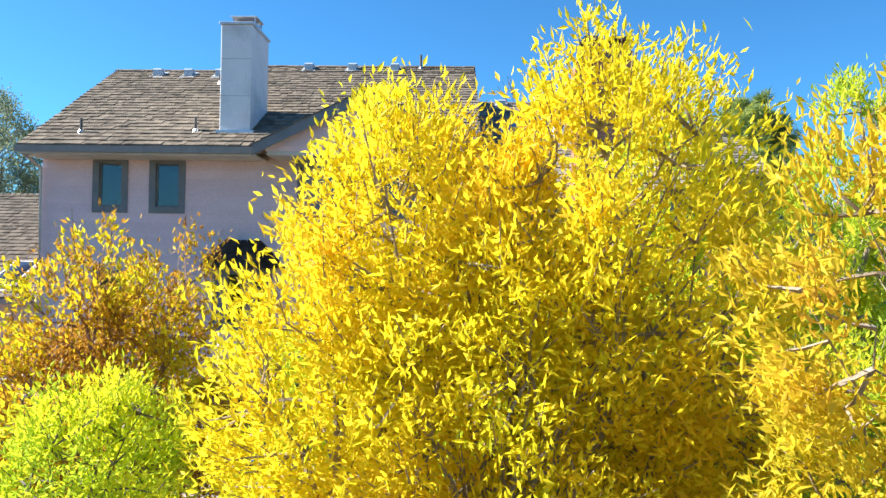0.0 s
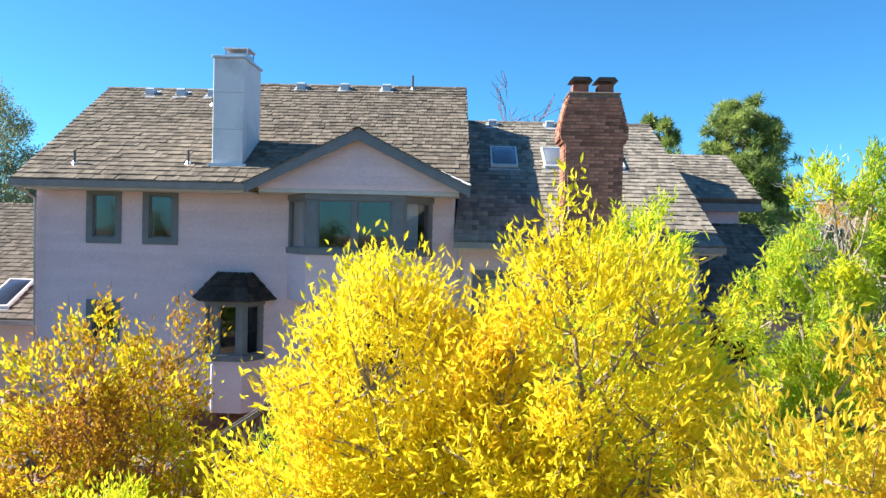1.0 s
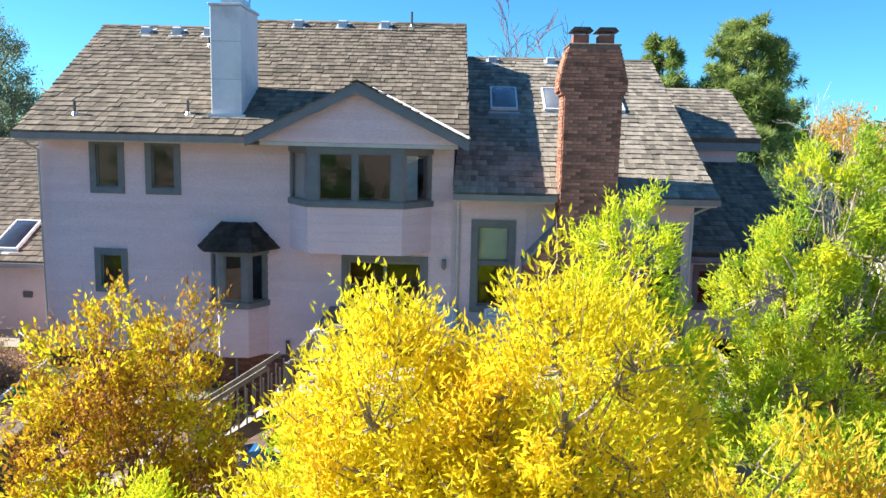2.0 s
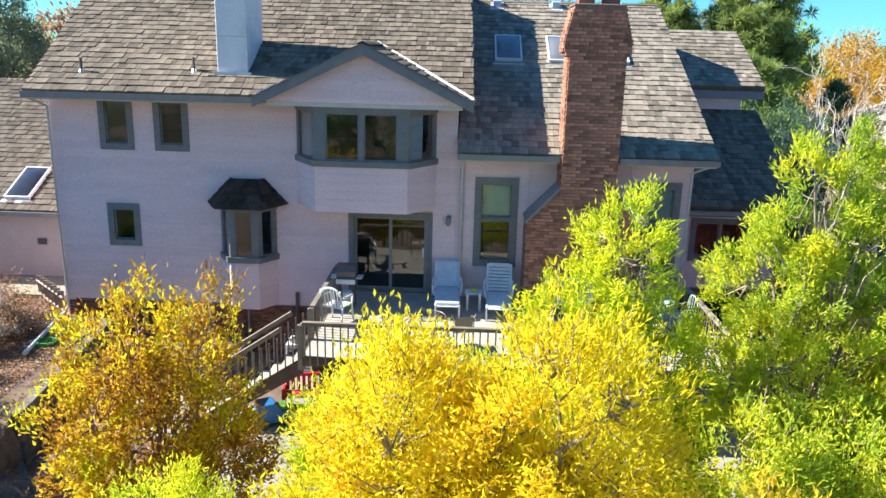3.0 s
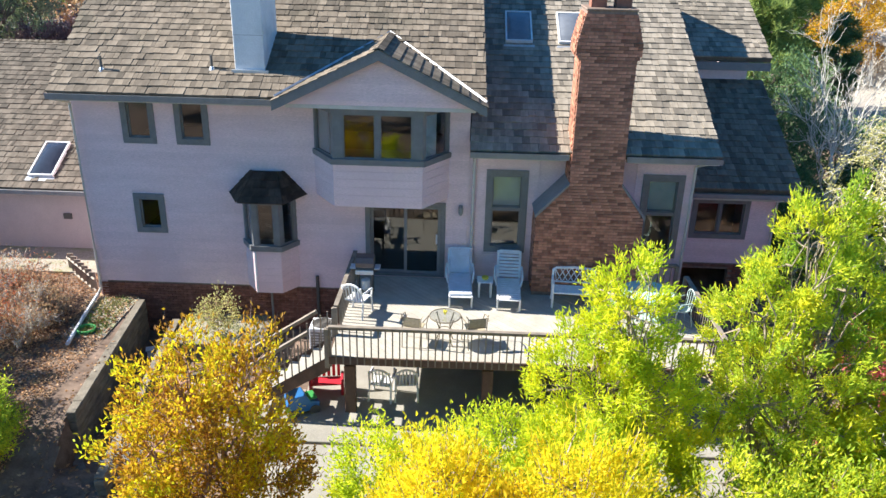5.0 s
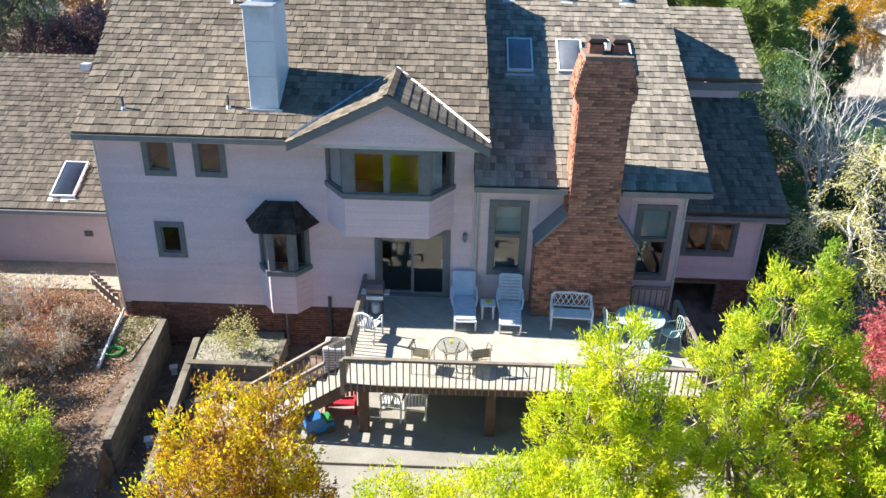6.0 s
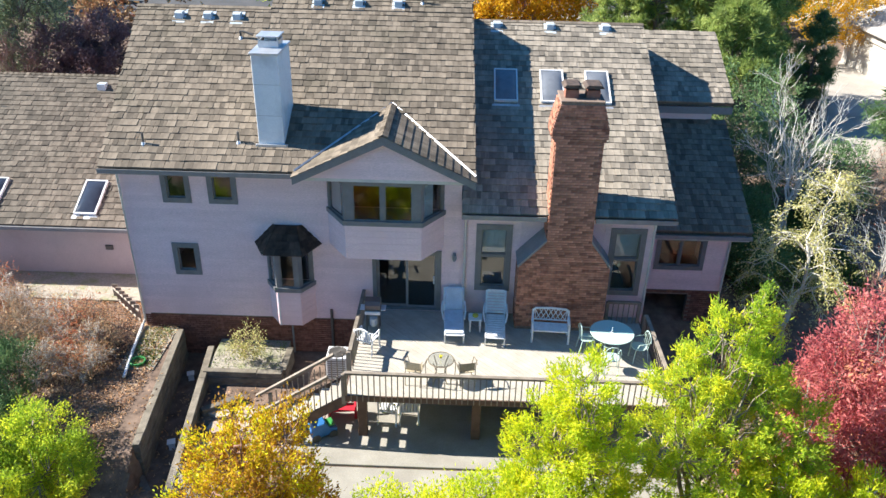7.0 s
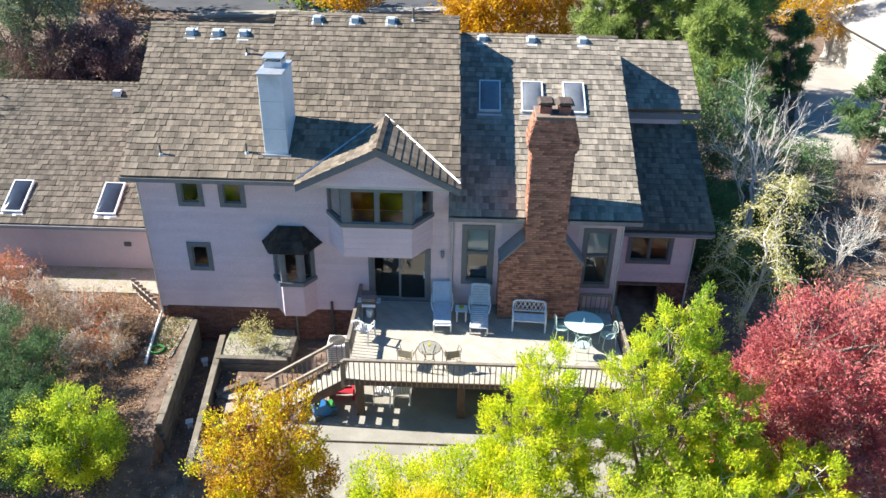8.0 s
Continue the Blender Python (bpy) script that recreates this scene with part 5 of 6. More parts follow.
def plastic_chair(x, y, z, turn):
    c = thing("plastic_chair", x, y, z, turn, "white plastic garden armchair", "chair")
    bm = bmesh.new()
    boxed(bm, -0.24, -0.24, 0.4, 0.24, 0.22, 0.43)
    bevel_all(bm, 0.012)
    part("seat", bm, M_WHITE, c)
    for sx in (-0.25, 0.25):
        bm = bmesh.new()
        tube(bm, [(sx * 1.08, -0.25, 0), (sx, -0.22, 0.43), (sx * 1.1, -0.2, 0.63), (sx * 1.1, 0.2, 0.65)], 0.025, 5)
        part("front_leg", bm, M_WHITE, c)
        bm = bmesh.new()
        tube(bm, [(sx * 1.05, 0.28, 0), (sx, 0.2, 0.43), (sx * 0.95, 0.3, 0.82)], 0.025, 5)
        part("back_leg", bm, M_WHITE, c)
    bm = bmesh.new()
    tube(bm, [(0.24 * math.cos(a), 0.3, 0.72 + 0.16 * math.sin(a)) for a in np.linspace(0, math.pi, 9)], 0.025, 5)
    part("top_rail", bm, M_WHITE, c)
    for k in range(5):
        bm = bmesh.new()
        xk = -0.16 + k * 0.08
        tube(bm, [(xk, 0.21, 0.43), (xk, 0.3, 0.84)], 0.018, 4)
        part("back_slat", bm, M_WHITE, c)
    return c


pc = plastic_chair(-1.98, -2.2, DECK, 160)
M_TRED, M_TBLUE, M_TGREEN = plain("red_plastic", (0.55, 0.03, 0.05), 0.4), plain("blue_plastic", (0.03, 0.16, 0.42), 0.4), plain("green_plastic", (0.05, 0.3, 0.08), 0.4)
rb = thing("toy_bench", -2.62, -3.1, 1.17, 8, "red plastic child's bench under the stairs", "bench")
box("seat", (-0.4, -0.2, 0.28, 0.4, 0.15, 0.33), M_TRED, rb, bevel=0.015)
for sx in (-0.4, 0.33):
    box("side", (sx, -0.2, 0.0, sx + 0.07, 0.18, 0.45), M_TRED, rb, bevel=0.015)
for k in range(6):
    box("slat", (-0.33 + k * 0.115, 0.14, 0.33, -0.26 + k * 0.115, 0.18, 0.66), M_TRED, rb, bevel=0.008)
box("top_rail", (-0.4, 0.13, 0.64, 0.4, 0.19, 0.72), M_TRED, rb, bevel=0.015)
tv = thing("toy_car", -3.05, -3.9, 1.13, 30, "blue and green plastic ride-on toy", "toy")
bm = bmesh.new()
prism(bm, [(-0.35, 0.12), (0.35, 0.12), (0.37, 0.3), (0.15, 0.36), (0.05, 0.55), (-0.3, 0.55), (-0.37, 0.3)], -0.2, 0.2, "y")
bevel_all(bm, 0.03, 2)
part("body", bm, M_TBLUE, tv)
for sx in (-0.24, 0.24):
    for sy in (-0.22, 0.18):
        bm = bmesh.new()
        tube(bm, [(sx, sy, 0.12), (sx, sy + 0.05, 0.12)], 0.12, 14)
        part("wheel", bm, M_PIPE, tv)
box("hood", (0.1, -0.16, 0.36, 0.32, 0.16, 0.42), M_TGREEN, tv, "green plastic top", 0.02)
for x, y, a in ((-1.3, -3.2, 172), (-0.75, -3.15, 186)):
    under = copy_thing(pc, pose(x, y, 1.17, 0, 0, a))
    tagged(under, label="white plastic garden armchair on the patio under the deck", category="chair")
gh = thing("hose_reel", -8.75, -2.0, 1.86, 0, "small green garden hose coil on the terrace", "hose")
bm = bmesh.new()
for k in range(4):
    ring(bm, 0.2 + 0.01 * (k % 2), 0.03 + 0.04 * k, 0.02, 16)
part("hose", bm, M_TGREEN, gh)
ub = thing("utility_box", -15.5, 2.2, 1.99, 8, "pale green utility box standing on the gravel", "utility box")
M_UTIL = plain("pale_green_enamel", (0.50, 0.58, 0.52), 0.5)
box("body", (-0.35, -0.25, 0, 0.35, 0.25, 0.42), M_UTIL, ub, bevel=0.02)
box("lid", (-0.38, -0.28, 0.42, 0.38, 0.28, 0.48), M_WFRAME, ub, "whitish lid", 0.015)
for x, y, z in ((-7.55, -1.3, 0.84), (-7.1, -4.3, 0.84)):
    g_ = thing("garden_lantern", x, y, z, 20, "small white garden path light", "lantern", "path lights")
    box("body", (-0.08, -0.08, 0, 0.08, 0.08, 0.22), M_WHITE, g_, bevel=0.01)
    box("cap", (-0.11, -0.11, 0.22, 0.11, 0.11, 0.25), M_WHITE, g_, bevel=0.008)


# ---- trees and shrubs ----
M_CREAM = leafy("cream_leaf", [(0.0, (0.42, 0.42, 0.14)), (0.6, (0.62, 0.58, 0.24)), (1.0, (0.74, 0.68, 0.36))], 0.4)

def zg(x, y):
    return float(height(np.array(float(x)), np.array(float(y))))


def blades(rng, centres, axes, length, width, spread):
    """Leaf blades at the centres: base, two sides and tip of each, folded a little along the midrib."""
    n = len(centres)
    d = axes + rng.normal(0, spread, (n, 3))
    d /= np.linalg.norm(d, axis=1, keepdims=True) + 1e-9
    s = np.cross(d, rng.normal(0, 1, (n, 3)))
    s /= np.linalg.norm(s, axis=1, keepdims=True) + 1e-9
    nn = np.cross(d, s)
    L = (length * rng.uniform(0.6, 1.3, n))[:, None]
    W = (width * rng.uniform(0.7, 1.25, n))[:, None]
    v = np.stack([centres, centres + d * L * 0.45 + s * W * 0.5 + nn * W * 0.18, centres + d * L + nn * L * rng.uniform(-0.15, 0.1, (n, 1)), centres + d * L * 0.45 - s * W * 0.5 + nn * W * 0.18], 1)
    k = np.arange(n)[:, None] * 4
    f = np.stack([k + [0, 1, 2], k + [0, 2, 3]], 1).reshape(-1, 3)
    return v.reshape(-1, 3), f


def limb(rng, a, b, n=5, wob=0.08, sag=0.0):
    a, b = np.array(a, float), np.array(b, float)
    L = np.linalg.norm(b - a)
    t = np.linspace(0, 1, n)[:, None]
    p = a + (b - a) * t + rng.normal(0, wob * L, (n, 3)) * np.sin(t * math.pi) * 0.5
    p[:, 2] -= sag * L * np.sin(t[:, 0] * math.pi)
    return p


def leaf_tree(name, x, y, lobes, leaves, length, width, leaf_mat, bark, trunk_r, label, category="tree", seed=1, clumps=240, clump_r=0.28, shell=0.45, up=0.6, spread=0.7, twig=0.006, poke=0.0, stems=1, group="", split=0.3, hollow=0.75, loose=0.5):
    """Trunk, limbs to each lobe of the crown, twigs to each clump of leaves, and the leaves along them.
    lobes: (x, y, z, rx, ry, rz) each."""
    rng = np.random.default_rng(seed)
    z0 = zg(x, y) - 0.1
    t = thing(name, x, y, z0, 0, label, category, group)
    inv = -np.array([x, y, z0])
    lobes = np.array(lobes, float)
    fork = np.array([x, y, max(z0 + 0.3, z0 + (lobes[:, 2].mean() - z0) * split)])
    trunk = bmesh.new()
    for s in range(stems):
        off = rng.normal(0, 0.12 * (stems > 1), 3) * [1, 1, 0]
        p = limb(rng, np.array([x, y, z0]) + off + inv, fork + off * 2 + inv, 5, 0.03)
        tube(trunk, p.tolist(), list(np.linspace(trunk_r * 1.25, trunk_r * 0.8, 5)), 8)
    part("trunk", trunk, bark, t, smooth=True)
    wood = bmesh.new()
    nodes = []
    for lb in lobes:
        c = lb[:3]
        p = limb(rng, fork, c + [0, 0, lb[5] * 0.2], 6, 0.12)
        tube(wood, (p + inv).tolist(), list(np.linspace(trunk_r * 0.7, trunk_r * 0.22, 6)), 6)
        nodes += [(q, trunk_r * 0.3) for q in p[2:]]
        for k in range(9):
            d = rng.normal(0, 1, 3)
            d[2] = abs(d[2]) * 0.9 + 0.1
            d /= np.linalg.norm(d)
            src = p[rng.integers(2, 6)]
            e = c + d * lb[3:] * rng.uniform(0.6, 0.92)
            q = limb(rng, src, e, 5, 0.12)
            tube(wood, (q + inv).tolist(), list(np.linspace(trunk_r * 0.26, trunk_r * 0.06, 5)), 5)
            nodes += [(v, 0.02) for v in q[1:]]
    pts = np.array([n_[0] for n_ in nodes])
    vol = np.prod(lobes[:, 3:], 1) ** 0.75
    pick = rng.choice(len(lobes), clumps, p=vol / vol.sum())
    d = rng.normal(0, 1, (clumps, 3))
    d /= np.linalg.norm(d, axis=1, keepdims=True)
    r = rng.uniform(0, 1, clumps) ** shell
    r = r * (1 + rng.normal(0, 0.08, clumps))
    cen = lobes[pick, :3] + d * lobes[pick, 3:] * r[:, None]
    # the inside of a crown is bare: most clumps that fall well within another lobe are left out
    deep = np.min([(((cen - lb[:3]) / lb[3:]) ** 2).sum(1) for lb in lobes], 0) < 0.5
    keep = ~(deep & (rng.uniform(0, 1, clumps) < hollow))
    cen, d = cen[keep], d[keep]
    clumps = len(cen)
    cen[:, 2] = np.maximum(cen[:, 2], z0 + 0.4)
    out = d * 0.7 + np.array([0, 0, up])
    ends = cen + out * clump_r * 0.9
    for c, e in zip(cen, ends):
        near = pts[np.argmin(((pts - c) ** 2).sum(1) + 0.3 * np.maximum(0, pts[:, 2] - c[2]))]
        q = limb(rng, near, c, 3, 0.1)
        far = e + (e - c) * poke
        tube(wood, (np.vstack([q, far]) + inv).tolist(), [twig * 2.2, twig * 1.7, twig * 1.2, twig * 0.5], 3)
    part("branchwork", wood, bark, t, kind="stuff")
    if leaves:
        per = rng.choice(clumps, leaves, p=None)
        along = rng.uniform(-0.35, 1.1, leaves)[:, None]
        pos = cen[per] + (ends - cen)[per] * along + rng.normal(0, clump_r * loose, (leaves, 3))
        v, f = blades(rng, pos + inv, out[per] * 0.8, length, width, spread)
        raw("foliage", v, f, leaf_mat, t, "stuff")
    return t


def bare_tree(name, x, y, tall, label, bark, seed, r=0.07, lean=(0, 0), depth=5, spread=0.55, stems=3, leaves=0, leaf_mat=None, leaf_len=0.06, category="tree", group="", twig_min=0.004, z0=None):
    """Forking limbs down to fine twigs, with a few leaves at the tips where some are left."""
    rng = np.random.default_rng(seed)
    z0 = zg(x, y) - 0.1 if z0 is None else z0
    t = thing(name, x, y, z0, 0, label, category, group)
    wood, tips = bmesh.new(), []

    def grow(p, d, L, rad, k):
        e = p + d * L
        q = limb(rng, p, e, 4, 0.1)
        tube(wood, q.tolist(), list(np.linspace(rad, rad * 0.62, 4)), 5 if k > 1 else 3)
        if k == 0:
            tips.append((e, d))
            return
        for j in range(rng.integers(2, 4) + (k < 3)):
            nd = d + rng.normal(0, spread, 3) + [0, 0, 0.12]
            nd /= np.linalg.norm(nd)
            at = q[3] if j == 0 else q[rng.integers(1, 4)]
            grow(at, nd, L * rng.uniform(0.6, 0.85), max(twig_min, rad * rng.uniform(0.45, 0.62)), k - 1)

    for s in range(stems):
        d = np.array([lean[0], lean[1], 1.0]) + rng.normal(0, 0.22, 3) * [1, 1, 0]
        grow(rng.normal(0, 0.1, 3) * [1, 1, 0], d / np.linalg.norm(d), tall * 0.3, r, depth)
    part("branchwork", wood, bark, t, kind="stuff")
    if leaves:
        P = np.array([p for p, _ in tips])
        D = np.array([d for _, d in tips])
        k = rng.integers(0, len(P), leaves)
        v, f = blades(rng, P[k] + rng.normal(0, 0.16, (leaves, 3)), D[k], leaf_len, leaf_len * 0.4, 0.8)
        raw("foliage", v, f, leaf_mat, t, "stuff")
    return t


def weeping_tree(name, x, y, tall, reach, seed, label):
    """A pale leader with long side limbs that arch out and hang, hung with thin leaves."""
    rng = np.random.default_rng(seed)
    z0 = zg(x, y) - 0.1
    t = thing(name, x, y, z0, 0, label, "tree")
    trunk = bmesh.new()
    lead = limb(rng, (0, 0, 0), (0.55, 0.2, tall), 9, 0.05)
    tube(trunk, lead.tolist(), list(np.linspace(0.085, 0.015, 9)), 8)
    part("trunk", trunk, M_BARKPALE, t, smooth=True)
    wood, spots, ways = bmesh.new(), [], []
    for k in range(44):
        h = rng.uniform(0.16, 0.97)
        p = lead[0] + (lead[-1] - lead[0]) * h
        a = k * 2.4 + rng.normal(0, 0.3)
        w = reach * (1.05 - h) ** 0.75 * rng.uniform(0.6, 1.1)
        out = np.array([math.cos(a), math.sin(a), 0])
        q = np.array([p, p + out * w * 0.35 + [0, 0, 0.3 * w], p + out * w * 0.7 + [0, 0, 0.36 * w], p + out * w + [0, 0, 0.1 * w], p + out * w * 1.12 - [0, 0, 0.18 * w]])
        q[1:4] += rng.normal(0, 0.05, (3, 3))
        r = 0.012 + 0.02 * w / reach
        tube(wood, q.tolist(), [r * 0.8, r * 0.6, r * 0.45, r * 0.3, 0.005], 5)
        for j in range(int(6 + 10 * w / reach)):
            f = rng.uniform(0.8, 4.0)
            i = min(3, int(f))
            s0 = q[i] + (q[i + 1] - q[i]) * (f - i)
            d = out * rng.uniform(-0.1, 0.5) + rng.normal(0, 0.3, 3) + [0, 0, -0.1]
            e = s0 + d * rng.uniform(0.35, 0.75)
            g = limb(rng, s0, e, 4, 0.1, -0.1)
            tube(wood, g.tolist(), [0.009, 0.008, 0.006, 0.004], 3)
            spots += [g[1], g[2], g[3]]
            ways += [d, d, d]
    part("branchwork", wood, M_BARKPALE, t, kind="stuff")
    P, D = np.array(spots), np.array(ways)
    k = rng.integers(0, len(P), 9000)
    v, f = blades(rng, P[k] + rng.normal(0, 0.09, (9000, 3)), D[k] - [0, 0, 0.5], 0.09, 0.034, 0.6)
    raw("foliage", v, f, M_CREAM, t, "stuff")
    return t


def pine(name, x, y, tall, rad, seed, label, z0=None, tufts=420, needles=90, shape=0.5, mat=M_PINE, nl=0.34):
    """A long-needled conifer: whorled boughs that end in tufts."""
    rng = np.random.default_rng(seed)
    z0 = zg(x, y) - 0.1 if z0 is None else z0
    t = thing(name, x, y, z0, 0, label, "tree")
    bm = bmesh.new()
    tube(bm, limb(rng, (0, 0, 0), (0, 0, tall * 0.97), 8, 0.01).tolist(), list(np.linspace(0.03 * tall, 0.02, 8)), 8)
    part("trunk", bm, M_BARK, t)
    wood = bmesh.new()
    tips = []
    for k in range(tufts // 6):
        h = rng.uniform(0.12, 0.98)
        w = rad * (1 - h) ** shape * rng.uniform(0.75, 1.1) + 0.25
        a = rng.uniform(0, 2 * math.pi)
        e = np.array([w * math.cos(a), w * math.sin(a), h * tall + w * rng.uniform(-0.05, 0.3)])
        q = limb(rng, (0, 0, h * tall - w * 0.1), e, 5, 0.08)
        tube(wood, q.tolist(), [0.05, 0.04, 0.03, 0.02, 0.012], 4)
        for j in range(6):
            f = rng.uniform(0.45, 1.05)
            tips.append(q[0] + (q[4] - q[0]) * f + rng.normal(0, 0.11, 3) * w)
    part("branchwork", wood, M_BARK, t, kind="stuff")
    tips = np.array(tips)
    n = len(tips) * needles
    c = np.repeat(tips, needles, 0)
    d = rng.normal(0, 1, (n, 3)) + [0, 0, 0.35]
    d /= np.linalg.norm(d, axis=1, keepdims=True)
    v, f = blades(rng, c + d * rng.uniform(0, 0.12, (n, 1)), d, nl, nl * 0.11, 0.12)
    raw("foliage", v, f, mat, t, "stuff")
    return t


# the yellow tree before the deck
leaf_tree("ash_tree", 1.1, -12.2, [(0.3, -11.95, 5.05, 0.8, 0.75, 1.2), (1.7, -12.25, 5.2, 0.9, 0.8, 1.35), (1.05, -12.1, 4.0, 1.5, 1.1, 1.5), (2.15, -12.2, 4.5, 0.75, 0.8, 1.3), (-0.15, -12.1, 4.0, 0.8, 0.8, 1.3), (1.0, -12.1, 4.9, 0.7, 0.7, 0.9), (1.1, -12.1, 2.9, 1.7, 1.1, 1.2)], 84000, 0.088, 0.027, M_YELLOW, M_TWIG, 0.1, "bright yellow autumn ash tree with narrow leaves", seed=3, clumps=1900, clump_r=0.22, shell=0.26, up=0.5, poke=0.35, stems=3, twig=0.006, hollow=0.6, loose=0.36, spread=0.55)
leaf_tree("ash_tree", 3.3, -13.9, [(2.75, -13.9, 4.75, 0.75, 0.6, 1.15), (3.5, -13.9, 4.6, 0.9, 0.7, 1.15), (3.2, -13.9, 3.5, 1.3, 0.9, 1.2), (4.4, -13.9, 4.2, 0.9, 0.7, 1.1)], 44000, 0.075, 0.024, M_GOLD, M_TWIG, 0.05, "golden yellow autumn ash tree with tan twigs", seed=29, clumps=520, clump_r=0.19, shell=0.3, up=0.6, poke=0.3, stems=3, loose=0.34, spread=0.55)
leaf_tree("ash_sapling", -2.4, -10.9, [(-2.4, -10.9, 3.2, 0.75, 0.7, 0.95), (-2.5, -10.9, 2.3, 0.85, 0.8, 1.0)], 20000, 0.085, 0.026, M_LIME, M_BARK, 0.05, "small lime-yellow young ash tree", seed=5, clumps=320, clump_r=0.17, shell=0.36, poke=0.2)
leaf_tree("maple_tree", -3.5, -8.0, [(-3.05, -8.0, 4.0, 0.75, 0.8, 1.3), (-3.95, -8.1, 4.05, 0.9, 0.9, 1.35), (-3.55, -8.0, 3.0, 1.4, 1.1, 1.5), (-2.9, -7.95, 2.6, 0.8, 0.8, 1.1), (-4.5, -8.2, 3.1, 0.7, 0.8, 1.2)], 21000, 0.1, 0.044, M_ORANGE, M_BARKRED, 0.09, "thinning orange-brown autumn tree with bare twigs", seed=7, clumps=380, clump_r=0.2, shell=0.34, up=0.9, poke=1.1, twig=0.006, stems=3)
leaf_tree("ash_tree", 5.8, -7.3, [(5.75, -7.3, 6.6, 0.6, 0.6, 1.1), (5.35, -7.2, 5.4, 0.9, 0.9, 1.1), (6.4, -7.3, 5.2, 0.95, 0.9, 1.1), (5.85, -7.4, 4.1, 1.4, 1.3, 1.2), (6.5, -7.7, 3.0, 1.4, 1.3, 1.1), (7.2, -7.4, 4.7, 0.95, 0.9, 1.0), (7.5, -7.5, 3.5, 1.0, 0.9, 0.9), (6.5, -7.3, 6.0, 0.75, 0.7, 0.8), (6.4, -6.95, 7.2, 0.42, 0.4, 0.7)], 50000, 0.115, 0.03, M_GREEN, M_TWIG, 0.085, "green ash tree turning yellow at the tips", seed=11, clumps=620, clump_r=0.22, shell=0.36, poke=0.3, twig=0.007, loose=0.34, spread=0.5)
leaf_tree("ash_tree", 2.95, -8.0, [(2.95, -8.0, 5.8, 0.6, 0.6, 1.15), (2.5, -8.0, 4.7, 0.85, 0.85, 1.1), (3.4, -7.9, 4.5, 0.8, 0.85, 1.0), (2.9, -8.2, 3.3, 1.5, 1.2, 1.3), (1.9, -8.4, 3.0, 0.9, 0.8, 1.0)], 38000, 0.11, 0.028, M_LIME, M_TWIG, 0.09, "yellow-green ash tree beside the deck", seed=13, clumps=500, clump_r=0.21, shell=0.36, poke=0.3, loose=0.34, spread=0.5)
leaf_tree("ash_sapling", 0.3, -9.3, [(-0.8, -9.1, 3.35, 0.6, 0.5, 1.05), (0.0, -9.2, 3.4, 0.9, 0.7, 1.0), (1.0, -9.4, 3.8, 1.0, 0.7, 1.05), (2.0, -9.5, 3.7, 0.9, 0.8, 1.1), (0.5, -9.4, 2.7, 2.0, 1.0, 1.0), (2.9, -9.6, 3.3, 1.0, 0.8, 1.1)], 40000, 0.095, 0.032, M_LIME, M_BARK, 0.05, "low yellow-green autumn sapling clump", seed=17, clumps=560, clump_r=0.21, shell=0.34, poke=0.2, stems=4)
leaf_tree("ash_sapling", 5.4, -9.2, [(4.4, -9.4, 3.2, 0.9, 0.8, 1.1), (5.6, -9.1, 3.0, 1.1, 0.9, 1.2), (6.5, -9.4, 2.9, 0.9, 0.9, 1.1)], 20000, 0.1, 0.036, M_GREEN, M_TWIG, 0.045, "low green autumn sapling clump with tan twigs", seed=18, clumps=300, clump_r=0.22, shell=0.34, poke=0.4, stems=4)
leaf_tree("maple_tree", 10.8, -5.6, [(10.7, -5.6, 5.0, 2.0, 1.8, 1.9), (9.6, -5.5, 3.9, 1.5, 1.5, 1.5), (12.0, -5.7, 4.4, 2.0, 1.7, 1.9), (10.7, -6.2, 3.0, 2.6, 1.8, 1.5)], 52000, 0.125, 0.05, M_RED, M_BARK, 0.13, "deep red autumn maple tree", seed=19, clumps=900, clump_r=0.28, shell=0.36)
leaf_tree("ash_tree", 7.9, -8.5, [(7.2, -8.5, 3.5, 1.0, 0.9, 1.0), (9.1, -8.4, 3.4, 1.1, 1.0, 1.0), (8.0, -8.6, 2.8, 1.7, 1.2, 1.1), (7.2, -8.8, 2.5, 1.2, 1.0, 1.0)], 32000, 0.11, 0.03, M_LIME, M_BARKPALE, 0.08, "lime-yellow young ash tree", seed=23, clumps=340, clump_r=0.21, shell=0.36, poke=0.3, loose=0.34, spread=0.5)
# shrubs in the left garden
for i, (x, y, h) in enumerate(((-10.5, -0.7, 1.5), (-11.8, -0.4, 1.7), (-10.4, -1.9, 1.5), (-12.2, -1.9, 1.9), (-13.2, -0.3, 1.9), (-11.3, -1.2, 1.8), (-9.9, -1.3, 1.2), (-9.9, -2.6, 1.2), (-11.1, -2.9, 1.6), (-12.8, -1.2, 1.9), (-14.3, -1.6, 2.0), (-13.6, -2.9, 1.9))):
    bare_tree("tangled_shrub", x, y, h, "tangled grey-twigged shrub with a few tan leaves", M_BARKPALE if i % 3 else M_TWIG, 301 + i, 0.024, (0, 0), 5, 0.75, 5, 1300, M_TANLEAF, 0.07, "shrub", "tangled shrubs", twig_min=0.007)
for i, (x, y, h) in enumerate(((-14.6, 0.2, 2.2), (-16.2, 0.2, 2.4), (-15.4, 1.2, 2.0), (-10.9, -0.8, 1.5), (-10.6, -2.2, 1.4), (-15.6, -2.4, 2.6))):
    bare_tree("burning_bush", x, y, h, "leggy half-bare shrub with rusty red leaves", M_BARKRED if i % 2 else M_TWIG, 31 + i, 0.026, (0, 0), 5, 0.6, 4, 1900 if i < 3 else 900, M_RUST, 0.08, "shrub", "rusty shrubs", twig_min=0.006)
